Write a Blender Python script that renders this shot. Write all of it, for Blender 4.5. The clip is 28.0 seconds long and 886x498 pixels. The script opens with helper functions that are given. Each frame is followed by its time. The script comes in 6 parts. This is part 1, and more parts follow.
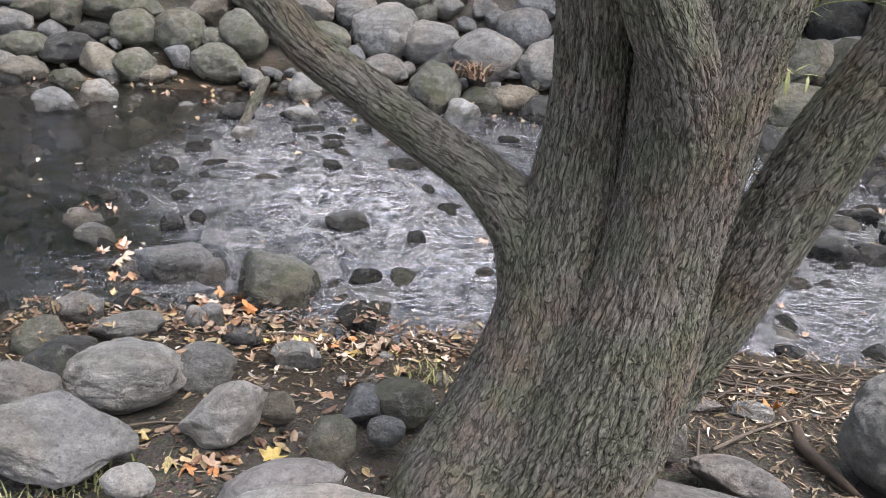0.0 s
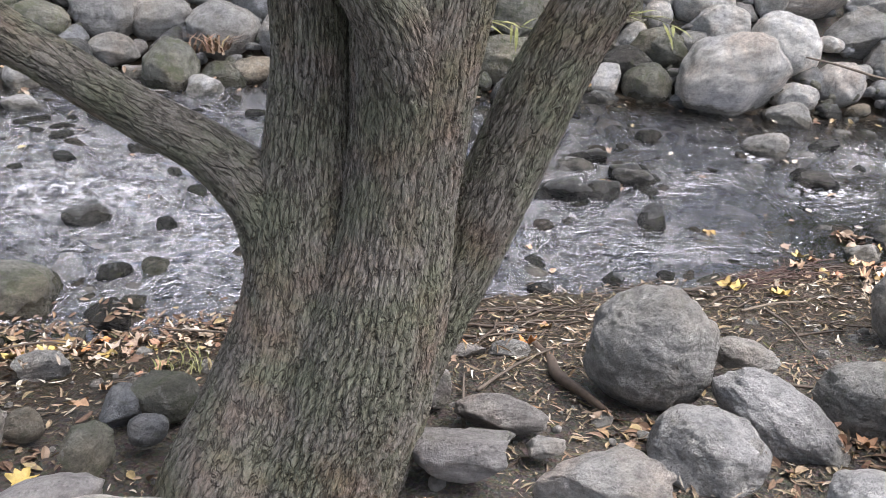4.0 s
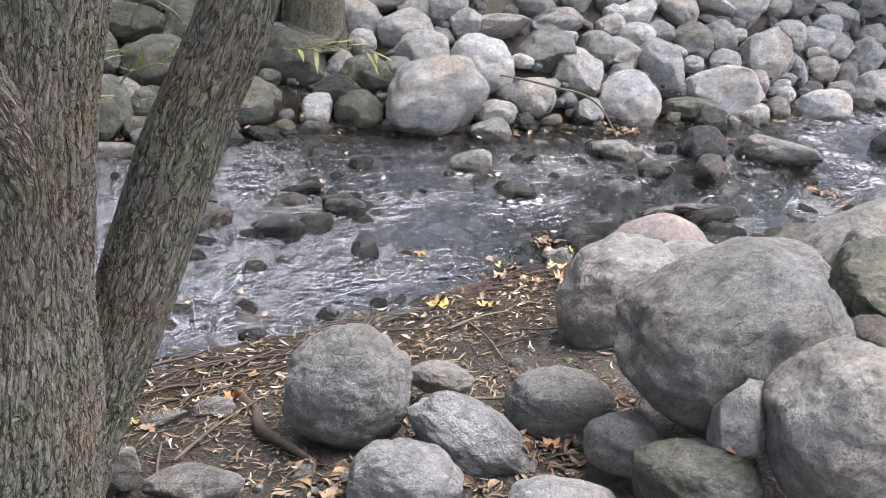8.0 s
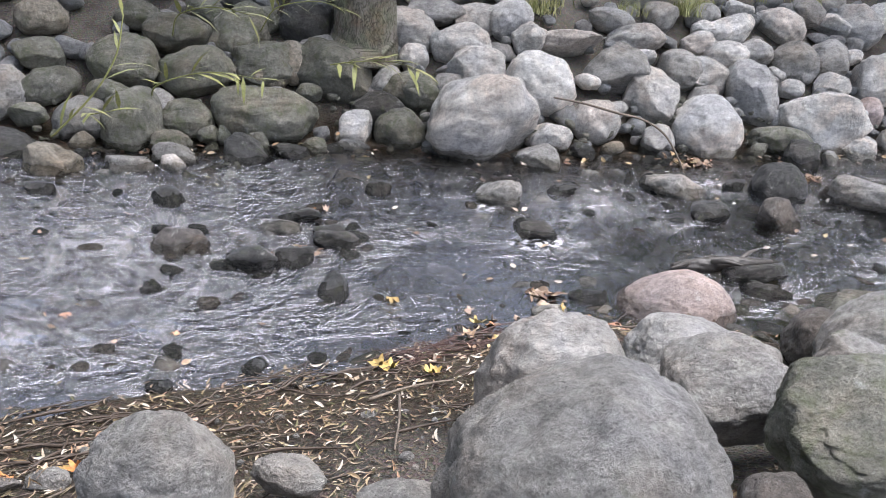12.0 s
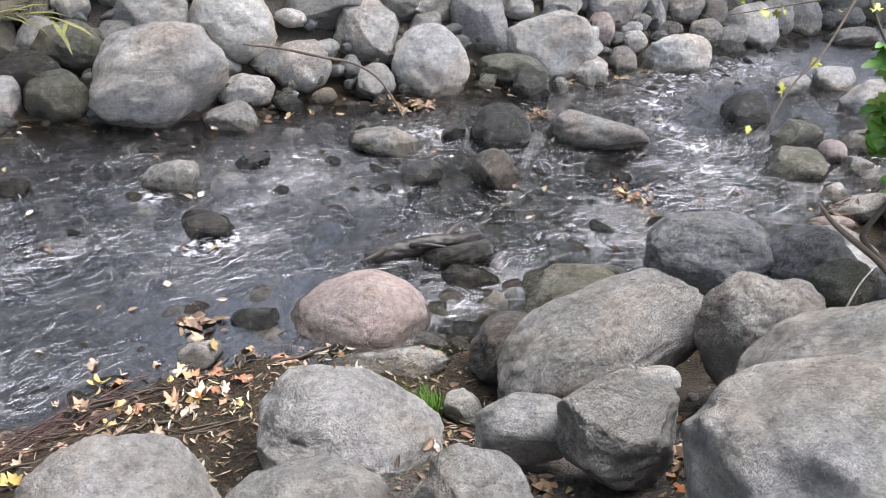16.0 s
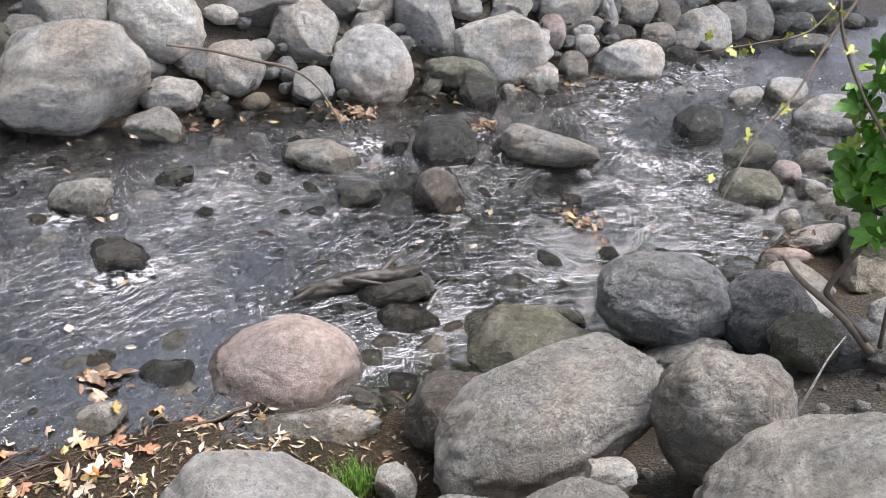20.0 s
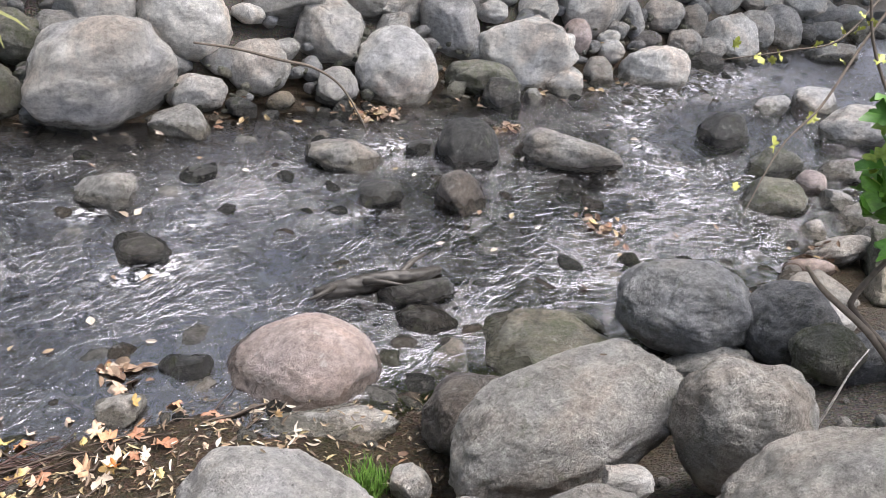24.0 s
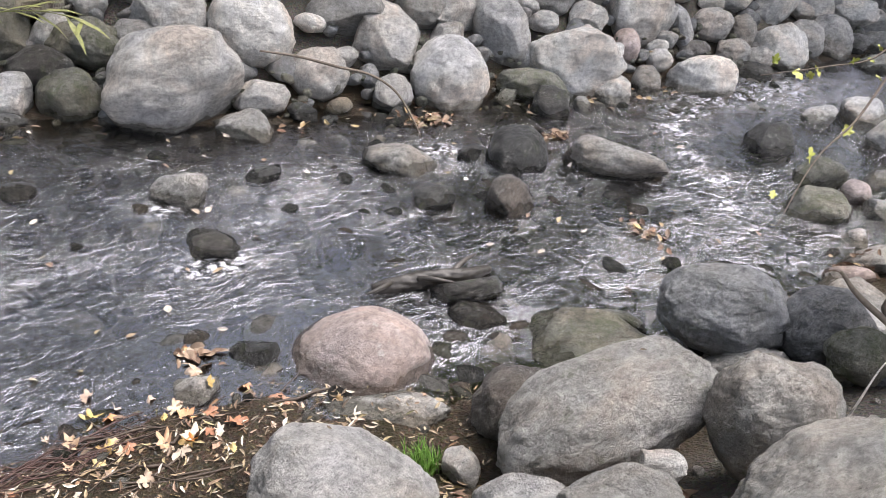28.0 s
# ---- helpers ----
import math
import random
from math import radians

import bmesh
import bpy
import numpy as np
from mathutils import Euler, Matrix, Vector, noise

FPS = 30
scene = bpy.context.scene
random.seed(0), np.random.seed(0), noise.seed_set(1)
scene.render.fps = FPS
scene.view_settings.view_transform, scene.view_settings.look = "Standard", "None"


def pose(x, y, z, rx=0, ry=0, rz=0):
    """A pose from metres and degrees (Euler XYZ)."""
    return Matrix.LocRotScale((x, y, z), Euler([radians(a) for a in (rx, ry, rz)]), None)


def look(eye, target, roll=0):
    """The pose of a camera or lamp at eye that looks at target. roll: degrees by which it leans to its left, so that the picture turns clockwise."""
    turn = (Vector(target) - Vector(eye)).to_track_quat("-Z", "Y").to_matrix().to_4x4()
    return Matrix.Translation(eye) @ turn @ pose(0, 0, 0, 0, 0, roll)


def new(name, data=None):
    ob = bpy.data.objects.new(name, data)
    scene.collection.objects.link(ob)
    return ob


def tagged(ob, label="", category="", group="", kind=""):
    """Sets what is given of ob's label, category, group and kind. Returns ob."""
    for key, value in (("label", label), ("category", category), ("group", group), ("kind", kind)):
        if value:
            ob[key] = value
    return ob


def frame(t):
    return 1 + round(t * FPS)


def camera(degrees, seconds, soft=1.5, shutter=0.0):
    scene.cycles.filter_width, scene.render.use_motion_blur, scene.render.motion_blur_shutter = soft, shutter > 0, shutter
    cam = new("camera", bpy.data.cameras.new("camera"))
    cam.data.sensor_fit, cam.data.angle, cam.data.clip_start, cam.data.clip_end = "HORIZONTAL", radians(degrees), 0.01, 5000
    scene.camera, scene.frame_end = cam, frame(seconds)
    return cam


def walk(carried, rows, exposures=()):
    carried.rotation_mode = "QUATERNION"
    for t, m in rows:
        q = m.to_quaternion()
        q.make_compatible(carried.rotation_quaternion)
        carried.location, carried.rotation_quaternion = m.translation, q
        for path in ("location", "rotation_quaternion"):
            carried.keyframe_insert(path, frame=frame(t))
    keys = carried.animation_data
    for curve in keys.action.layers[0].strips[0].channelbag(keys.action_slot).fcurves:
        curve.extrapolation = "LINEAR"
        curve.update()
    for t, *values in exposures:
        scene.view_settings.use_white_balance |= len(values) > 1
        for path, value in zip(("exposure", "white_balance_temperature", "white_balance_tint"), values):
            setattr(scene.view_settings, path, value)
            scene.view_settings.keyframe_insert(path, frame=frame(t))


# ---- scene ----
# ---- camera ----
cam = camera(55.6, 28.0, soft=0.85)
PATH = [
    (0, (0.285, -0.056, 1.809), (0.185, 1.755, 0.966), 4.6),
    (0.5, (0.291, -0.046, 1.806), (0.232, 1.764, 0.956), 4.5),
    (1, (0.291, -0.05, 1.803), (0.283, 1.755, 0.943), 4.5),
    (1.5, (0.301, -0.055, 1.802), (0.355, 1.744, 0.929), 4.8),
    (2, (0.304, -0.058, 1.801), (0.413, 1.732, 0.917), 5.0),
    (2.5, (0.313, -0.056, 1.801), (0.467, 1.727, 0.908), 5.1),
    (3, (0.323, -0.058, 1.802), (0.569, 1.714, 0.908), 5.2),
    (3.5, (0.34, -0.057, 1.805), (0.691, 1.704, 0.924), 5.1),
    (5.5, (0.397, -0.069, 1.816), (0.998, 1.644, 0.975), 4.3),
    (6, (0.407, -0.069, 1.821), (1.081, 1.622, 0.992), 4.3),
    (6.5, (0.42, -0.067, 1.824), (1.186, 1.591, 1.008), 3.9),
    (7, (0.448, -0.073, 1.825), (1.288, 1.542, 0.997), 3.6),
    (7.5, (0.519, -0.08, 1.849), (1.447, 1.493, 1.034), 4.4),
    (8, (0.614, -0.091, 1.89), (1.571, 1.483, 1.112), 4.9),
    (8.5, (0.674, -0.08, 1.919), (1.626, 1.503, 1.152), 5.0),
    (9, (0.79, -0.064, 1.951), (1.738, 1.52, 1.183), 4.9),
    (9.5, (0.912, -0.04, 1.996), (1.816, 1.552, 1.191), 3.5),
    (10, (1.049, -0.036, 1.997), (1.826, 1.615, 1.179), 2.0),
    (10.5, (1.202, -0.051, 1.996), (1.899, 1.628, 1.163), 2.0),
    (11, (1.358, -0.021, 1.969), (2.041, 1.667, 1.142), 3.4),
    (11.5, (1.477, 0.014, 1.984), (2.132, 1.721, 1.173), 4.0),
    (12, (1.632, 0.03, 1.981), (2.284, 1.744, 1.184), 4.4),
    (12.5, (1.778, 0.048, 1.973), (2.484, 1.752, 1.199), 5.4),
    (13, (1.949, 0.089, 1.957), (2.717, 1.768, 1.187), 6.0),
    (13.5, (2.117, 0.137, 1.941), (2.932, 1.795, 1.175), 6.1),
    (15.5, (2.562, 0.466, 2.053), (3.524, 1.978, 1.163), 5.5),
    (16, (2.705, 0.579, 2.127), (3.714, 2.005, 1.153), 4.4),
    (16.5, (2.75, 0.67, 2.185), (3.791, 2.039, 1.165), 4.5),
    (17, (2.819, 0.766, 2.191), (3.883, 2.104, 1.155), 4.9),
    (17.5, (2.873, 0.829, 2.216), (3.953, 2.148, 1.171), 5.2),
    (18, (2.931, 0.864, 2.221), (4.018, 2.18, 1.178), 5.4),
    (18.5, (2.967, 0.899, 2.209), (4.074, 2.211, 1.184), 6.4),
    (19, (2.969, 0.917, 2.209), (4.08, 2.23, 1.189), 6.8),
    (19.5, (2.969, 0.919, 2.212), (4.077, 2.241, 1.2), 7.2),
    (20, (2.968, 0.913, 2.211), (4.07, 2.243, 1.203), 7.3),
    (20.5, (2.965, 0.909, 2.209), (4.06, 2.248, 1.205), 7.6),
    (21, (2.964, 0.905, 2.209), (4.051, 2.25, 1.204), 7.7),
    (21.5, (2.964, 0.906, 2.21), (4.046, 2.255, 1.205), 7.8),
    (23.5, (2.961, 0.915, 2.207), (4.028, 2.273, 1.199), 7.9),
    (24, (2.965, 0.915, 2.205), (4.031, 2.275, 1.198), 7.9),
    (24.5, (2.954, 0.907, 2.215), (4.009, 2.274, 1.206), 7.8),
    (25, (2.946, 0.894, 2.225), (3.989, 2.269, 1.214), 7.7),
    (25.5, (2.928, 0.875, 2.239), (3.959, 2.256, 1.225), 7.6),
    (26, (2.914, 0.854, 2.247), (3.918, 2.249, 1.225), 7.1),
    (26.5, (2.885, 0.828, 2.269), (3.875, 2.228, 1.239), 7.0),
    (27, (2.858, 0.805, 2.281), (3.844, 2.207, 1.25), 7.0),
    (27.5, (2.839, 0.779, 2.293), (3.822, 2.183, 1.262), 6.9),
    (28, (2.816, 0.762, 2.306), (3.794, 2.183, 1.293), 7.2),
]
EXPOSURES = [(0, 1.13, 6350, 14), (3.5, 1.18, 6350, 14), (8, 1.22, 6250, 15), (13.5, 1.12, 6150, 14), (18, 1.05, 6450, 13), (28, 1.12, 6500, 14)]
walk(cam, [(t, look(eye, target, roll)) for t, eye, target, roll in PATH], EXPOSURES)

# ---- light: bright overcast sky, soft sun from upstream ----
SUN_UP, SUN_ROUND = 66, 105
world = bpy.data.worlds.new("world")
scene.world = world
world.use_nodes = True
wn = world.node_tree
wn.nodes.clear()
sky = wn.nodes.new("ShaderNodeTexSky")
sky.sky_type, sky.sun_disc = "NISHITA", False
sky.sun_elevation, sky.sun_rotation = radians(SUN_UP), radians(SUN_ROUND)
sky.dust_density, sky.ozone_density = 5.0, 1.5
pale = wn.nodes.new("ShaderNodeHueSaturation")
pale.inputs["Saturation"].default_value = 0.55
back = wn.nodes.new("ShaderNodeBackground")
back.inputs["Strength"].default_value = 0.17
wout = wn.nodes.new("ShaderNodeOutputWorld")
wn.links.new(sky.outputs[0], pale.inputs["Color"])
wn.links.new(pale.outputs[0], back.inputs[0])
wn.links.new(back.outputs[0], wout.inputs[0])
sun = new("sun", bpy.data.lights.new("sun", "SUN"))
sun.data.energy, sun.data.angle, sun.data.color = 1.9, radians(48), (1.0, 0.985, 0.97)
sun.matrix_world = look((8 * math.cos(radians(SUN_UP)) * math.sin(radians(SUN_ROUND)), 8 * math.cos(radians(SUN_UP)) * math.cos(radians(SUN_ROUND)), 8 * math.sin(radians(SUN_UP))), (0, 0, 0))
# ---- lie of the land: shores, banks and bed as functions of the plan ----
NEAR_X = (-6.0, -3.0, -0.9, 0.0, 1.2, 1.7, 2.5, 3.2, 3.8, 4.4, 5.5, 7.0, 8.0, 12.0)
NEAR_Y = (2.2, 2.6, 2.88, 2.95, 3.03, 3.05, 3.1, 3.25, 3.22, 2.9, 2.7, 2.85, 3.0, 3.1)
FAR_X = (-6.0, -2.7, -1.3, -0.5, 0.7, 2.2, 3.5, 4.2, 5.0, 6.6, 7.9, 9.0, 11.0, 14.0)
FAR_Y = (6.1, 6.3, 6.5, 6.75, 6.5, 6.4, 6.3, 6.0, 5.85, 5.8, 5.65, 5.7, 5.9, 6.1)


def shore_near(x):
    return np.interp(x, NEAR_X, NEAR_Y)


def shore_far(x):
    return np.interp(x, FAR_X, FAR_Y)


def land(x, y):
    """Height of the ground and the stream bed."""
    a, b = shore_near(x) - y, y - shore_far(x)
    a = a - np.interp(x, (2.4, 3.1, 4.6, 5.6), (0.0, 0.35, 0.35, 0.1)) * np.clip(a * 2, 0, 1)
    near = np.interp(a, (-0.9, -0.3, 0.0, 0.35, 0.95, 1.6, 3.0, 6.0), (-0.16, -0.07, 0.0, 0.06, 0.2, 0.29, 0.45, 0.6))
    near = near + np.interp(x, (2.2, 3.0, 4.4, 9.0), (0.0, 0.12, 0.25, 0.25)) * np.clip(a * 1.3 - 0.25, 0, 1)
    far = np.interp(b, (-0.8, -0.25, 0.0, 1.5, 2.2, 6.0), (-0.16, -0.06, 0.0, 1.05, 1.3, 1.6))
    near = near - 0.05 * np.exp(-((x - 3.45) / 0.45) ** 2 - ((y - 2.05) / 0.3) ** 2) + 0.16 * np.exp(-((x - 3.25) / 0.4) ** 2 - ((y - 1.15) / 0.3) ** 2)
    return np.maximum(near, far)


# ---- noise and mesh helpers ----
def _hash(i, j, k):
    h = (i * 374761393 + j * 668265263 + k * 2147483647) & 0xFFFFFFFF
    h = ((h ^ (h >> 13)) * 1274126177) & 0xFFFFFFFF
    return ((h ^ (h >> 16)) & 0xFFFF) / 32767.5 - 1.0


def vnoise(x, y, z):
    """Smooth value noise from -1 to 1 on arrays."""
    x, y, z = np.broadcast_arrays(np.asarray(x, float), np.asarray(y, float), np.asarray(z, float))
    i, j, k = (np.floor(v).astype(np.int64) for v in (x, y, z))
    u, v, w = x - i, y - j, z - k
    u, v, w = (q * q * (3 - 2 * q) for q in (u, v, w))
    total = 0.0
    for a in (0, 1):
        for b in (0, 1):
            for c in (0, 1):
                total = total + (u if a else 1 - u) * (v if b else 1 - v) * (w if c else 1 - w) * _hash(i + a, j + b, k + c)
    return total


def fbm(x, y, z, octaves=4, gain=0.5):
    total, amp = 0.0, 1.0
    for o in range(octaves):
        total = total + amp * vnoise(x * 2.03 ** o + 7.1 * o, y * 2.03 ** o - 3.7 * o, z * 2.03 ** o + 1.3 * o)
        amp *= gain
    return total


def mesh_of(name, verts, faces, material, smooth=True):
    me = bpy.data.meshes.new(name)
    me.from_pydata(verts.tolist() if hasattr(verts, "tolist") else verts, [], faces.tolist() if hasattr(faces, "tolist") else faces)
    if smooth:
        me.polygons.foreach_set("use_smooth", [True] * len(me.polygons))
    me.materials.append(material)
    me.update()
    return me


def part(name, me, parent, label=""):
    ob = new(name, me)
    ob.parent = parent
    return tagged(ob, label)


def grid_faces(n, m, closed=False):
    """Quads of an n by m grid of points; closed joins the last column to the first."""
    i, j = np.meshgrid(np.arange(n - 1), np.arange(m if closed else m - 1), indexing="ij")
    i, j = i.ravel(), j.ravel()
    j2 = (j + 1) % m
    return np.stack([i * m + j, i * m + j2, (i + 1) * m + j2, (i + 1) * m + j], 1)


def sheet_faces(n, m):
    """The same quads, facing up, for sheets with x along rows and y along columns."""
    return grid_faces(n, m)[:, ::-1]


# ---- materials ----
def nodes_of(name):
    mat = bpy.data.materials.new(name)
    mat.use_nodes = True
    nt = mat.node_tree
    nt.nodes.clear()
    out = nt.nodes.new("ShaderNodeOutputMaterial")

    def add(kind, **values):
        n = nt.nodes.new(kind)
        for key, value in values.items():
            n.inputs[key.replace("_", " ")].default_value = value
        return n

    return mat, nt, out, add, nt.links.new


def ramp(nt, link, source, stops):
    n = nt.nodes.new("ShaderNodeValToRGB")
    e = n.color_ramp.elements
    while len(e) < len(stops):
        e.new(0.5)
    for el, (p, c) in zip(e, stops):
        el.position, el.color = p, (c, c, c, 1) if isinstance(c, (int, float)) else (*c, 1)
    link(source, n.inputs[0])
    return n.outputs[0]


def mixed(nt, link, fac, a, b, mode="MIX"):
    n = nt.nodes.new("ShaderNodeMix")
    n.data_type, n.blend_type = "RGBA", mode
    for value, sock in ((fac, n.inputs[0]), (a, n.inputs[6]), (b, n.inputs[7])):
        if hasattr(value, "links"):
            link(value, sock)
        elif isinstance(value, (int, float)):
            sock.default_value = value
        else:
            sock.default_value = (*value, 1)
    return n.outputs[2]


def stone_material(name, dark, light, moss=0.0, speck=0.2, rough=0.85, pits=0.5, wet=1.0, flakes=0.8, relief=0.038):
    mat, nt, out, add, link = nodes_of(name)
    co = add("ShaderNodeTexCoord")
    geo = add("ShaderNodeNewGeometry")
    info = add("ShaderNodeObjectInfo")
    shift = add("ShaderNodeVectorMath")
    shift.operation = "ADD"
    link(geo.outputs["Position"], shift.inputs[0])
    scaled = add("ShaderNodeVectorMath")
    scaled.operation = "SCALE"
    link(info.outputs["Random"], scaled.inputs["Scale"])
    scaled.inputs[0].default_value = (9, 5, 7)
    link(scaled.outputs[0], shift.inputs[1])
    p = shift.outputs[0]

    def nz(scale, detail=6, roughness=0.6, distort=0.0):
        n = add("ShaderNodeTexNoise", Scale=scale, Detail=detail, Roughness=roughness, Distortion=distort)
        link(p, n.inputs["Vector"])
        return n.outputs[0]

    big = ramp(nt, link, nz(5, 8, 0.62, 0.6), [(0.32, 0.0), (0.68, 1.0)])
    col = mixed(nt, link, big, dark, light)
    # veins and streaks of the rock
    vein = add("ShaderNodeMapping")
    vein.inputs["Scale"].default_value = (2.0, 3.0, 9.0)
    vein.inputs["Rotation"].default_value = (0.5, 0.4, 0.3)
    link(p, vein.inputs["Vector"])
    vn = add("ShaderNodeTexNoise", Scale=2.6, Detail=9.0, Roughness=0.7, Distortion=1.2)
    link(vein.outputs[0], vn.inputs["Vector"])
    streak = ramp(nt, link, vn.outputs[0], [(0.36, 0.6), (0.5, 1.0), (0.64, 1.3)])
    col = mixed(nt, link, 0.45, col, mixed(nt, link, 1.0, col, streak, "MULTIPLY"))
    # patchy weathering
    mottle = ramp(nt, link, nz(30, 9, 0.72, 0.3), [(0.34, 0.6), (0.5, 1.0), (0.66, 1.33)])
    col = mixed(nt, link, 0.85, col, mixed(nt, link, 1.0, col, mottle, "MULTIPLY"))
    # warm and cool patches
    hue = ramp(nt, link, nz(2.2, 5, 0.6, 0.5), [(0.36, (1.07, 0.98, 0.90)), (0.5, (1.0, 1.0, 0.98)), (0.64, (0.97, 0.99, 1.03))])
    col = mixed(nt, link, 1.0, col, hue, "MULTIPLY")
    # mineral grain
    grain = ramp(nt, link, nz(150, 3, 0.7), [(0.34, 0.4), (0.5, 1.0), (0.66, 1.6)])
    col = mixed(nt, link, speck, col, mixed(nt, link, 1.0, col, grain, "MULTIPLY"))
    # pale lichen blots
    lich = ramp(nt, link, nz(16, 9, 0.72), [(0.58, 0.0), (0.68, 0.55)])
    col = mixed(nt, link, lich, col, (0.42, 0.42, 0.39))
    # dark pits
    pit = add("ShaderNodeTexVoronoi", Scale=46.0)
    link(p, pit.inputs["Vector"])
    pitmask = ramp(nt, link, pit.outputs[0], [(0.08, 0.4), (0.2, 1.0)])
    col = mixed(nt, link, pits, col, mixed(nt, link, 1.0, col, pitmask, "MULTIPLY"))
    if moss:
        green = ramp(nt, link, nz(9, 8, 0.7, 0.4), [(0.62 - 0.25 * moss, 0.0), (0.78 - 0.2 * moss, 0.8)])
        col = mixed(nt, link, green, col, (0.10, 0.115, 0.055))
    tone = add("ShaderNodeMapRange")
    tone.inputs[3].default_value, tone.inputs[4].default_value = 0.78, 1.2
    link(info.outputs["Random"], tone.inputs[0])
    col = mixed(nt, link, 1.0, col, tone.outputs[0], "MULTIPLY")
    # splashed band at the water's edge, with shade under the stones painted in
    sep = add("ShaderNodeSeparateXYZ")
    link(geo.outputs["Position"], sep.inputs[0])
    edge = add("ShaderNodeMath")
    edge.operation = "MULTIPLY_ADD"
    edge.inputs[1].default_value = 0.17
    link(nz(7, 4), edge.inputs[0])
    edge.inputs[2].default_value = -0.005
    band = add("ShaderNodeMath")
    band.operation = "SUBTRACT"
    link(edge.outputs[0], band.inputs[0])
    link(sep.outputs[2], band.inputs[1])
    wet_shade = ramp(nt, link, band.outputs[0], [(0.0, 0.0), (0.03, wet)])
    col = mixed(nt, link, wet_shade, col, mixed(nt, link, 1.0, col, (0.44, 0.43, 0.395), "MULTIPLY"))
    b = add("ShaderNodeBsdfPrincipled")
    link(col, b.inputs["Base Color"])
    gloss = add("ShaderNodeMapRange")
    gloss.inputs[3].default_value, gloss.inputs[4].default_value = rough, 0.25
    link(wet_shade, gloss.inputs[0])
    link(gloss.outputs[0], b.inputs["Roughness"])
    h1 = add("ShaderNodeMath")
    h1.operation = "MULTIPLY_ADD"
    h1.inputs[1].default_value = 0.75
    link(nz(70, 8, 0.75), h1.inputs[0])
    link(nz(14, 8, 0.7), h1.inputs[2])
    h2 = add("ShaderNodeMath")
    h2.operation = "MULTIPLY_ADD"
    h2.inputs[1].default_value = 0.25
    link(pitmask, h2.inputs[0])
    link(h1.outputs[0], h2.inputs[2])
    # thin flakes: a stepped relief
    snap = add("ShaderNodeMath")
    snap.operation = "SNAP"
    link(nz(26, 6, 0.62, 1.4), snap.inputs[0])
    snap.inputs[1].default_value = 0.085
    h3 = add("ShaderNodeMath")
    h3.operation = "MULTIPLY_ADD"
    h3.inputs[1].default_value = flakes
    link(snap.outputs[0], h3.inputs[0])
    link(h2.outputs[0], h3.inputs[2])
    bump = add("ShaderNodeBump", Strength=1.0, Distance=relief)
    link(h3.outputs[0], bump.inputs["Height"])
    link(bump.outputs[0], b.inputs["Normal"])
    link(b.outputs[0], out.inputs[0])
    return mat


STONE = {
    "g": (stone_material("grey_granite", (0.235, 0.228, 0.214), (0.405, 0.393, 0.37), 0.12), "grey granite"),
    "l": (stone_material("light_granite", (0.42, 0.413, 0.398), (0.68, 0.665, 0.638), 0.03), "light grey granite"),
    "k": (stone_material("mid_granite", (0.30, 0.292, 0.278), (0.51, 0.496, 0.47), 0.03), "light grey granite"),
    "w": (stone_material("pale_granite", (0.46, 0.45, 0.43), (0.70, 0.68, 0.65), 0.0), "pale whitish granite"),
    "b": (stone_material("blue_grey_rock", (0.15, 0.152, 0.155), (0.265, 0.268, 0.27), 0.1), "blue-grey rock"),
    "p": (stone_material("pink_granite", (0.235, 0.192, 0.178), (0.345, 0.287, 0.268), 0.0, 0.12, 0.75, 0.1, flakes=0.3, relief=0.014), "smooth pinkish granite"),
    "m": (stone_material("mossy_rock", (0.118, 0.118, 0.096), (0.24, 0.235, 0.198), 0.55), "greenish algae-stained"),
    "d": (stone_material("dark_wet_rock", (0.042, 0.042, 0.04), (0.105, 0.104, 0.10), 0.3, 0.4, 0.45), "dark wet"),
    "t": (stone_material("tan_rock", (0.19, 0.165, 0.13), (0.33, 0.30, 0.245), 0.25), "tan-brown"),
    "n": (stone_material("brown_wet_rock", (0.085, 0.075, 0.066), (0.185, 0.165, 0.145), 0.15, 0.4, 0.5), "dark brown damp"),
    "s": (stone_material("slate_slab", (0.27, 0.25, 0.238), (0.44, 0.415, 0.395), 0.1), "pale reddish grey"),
}


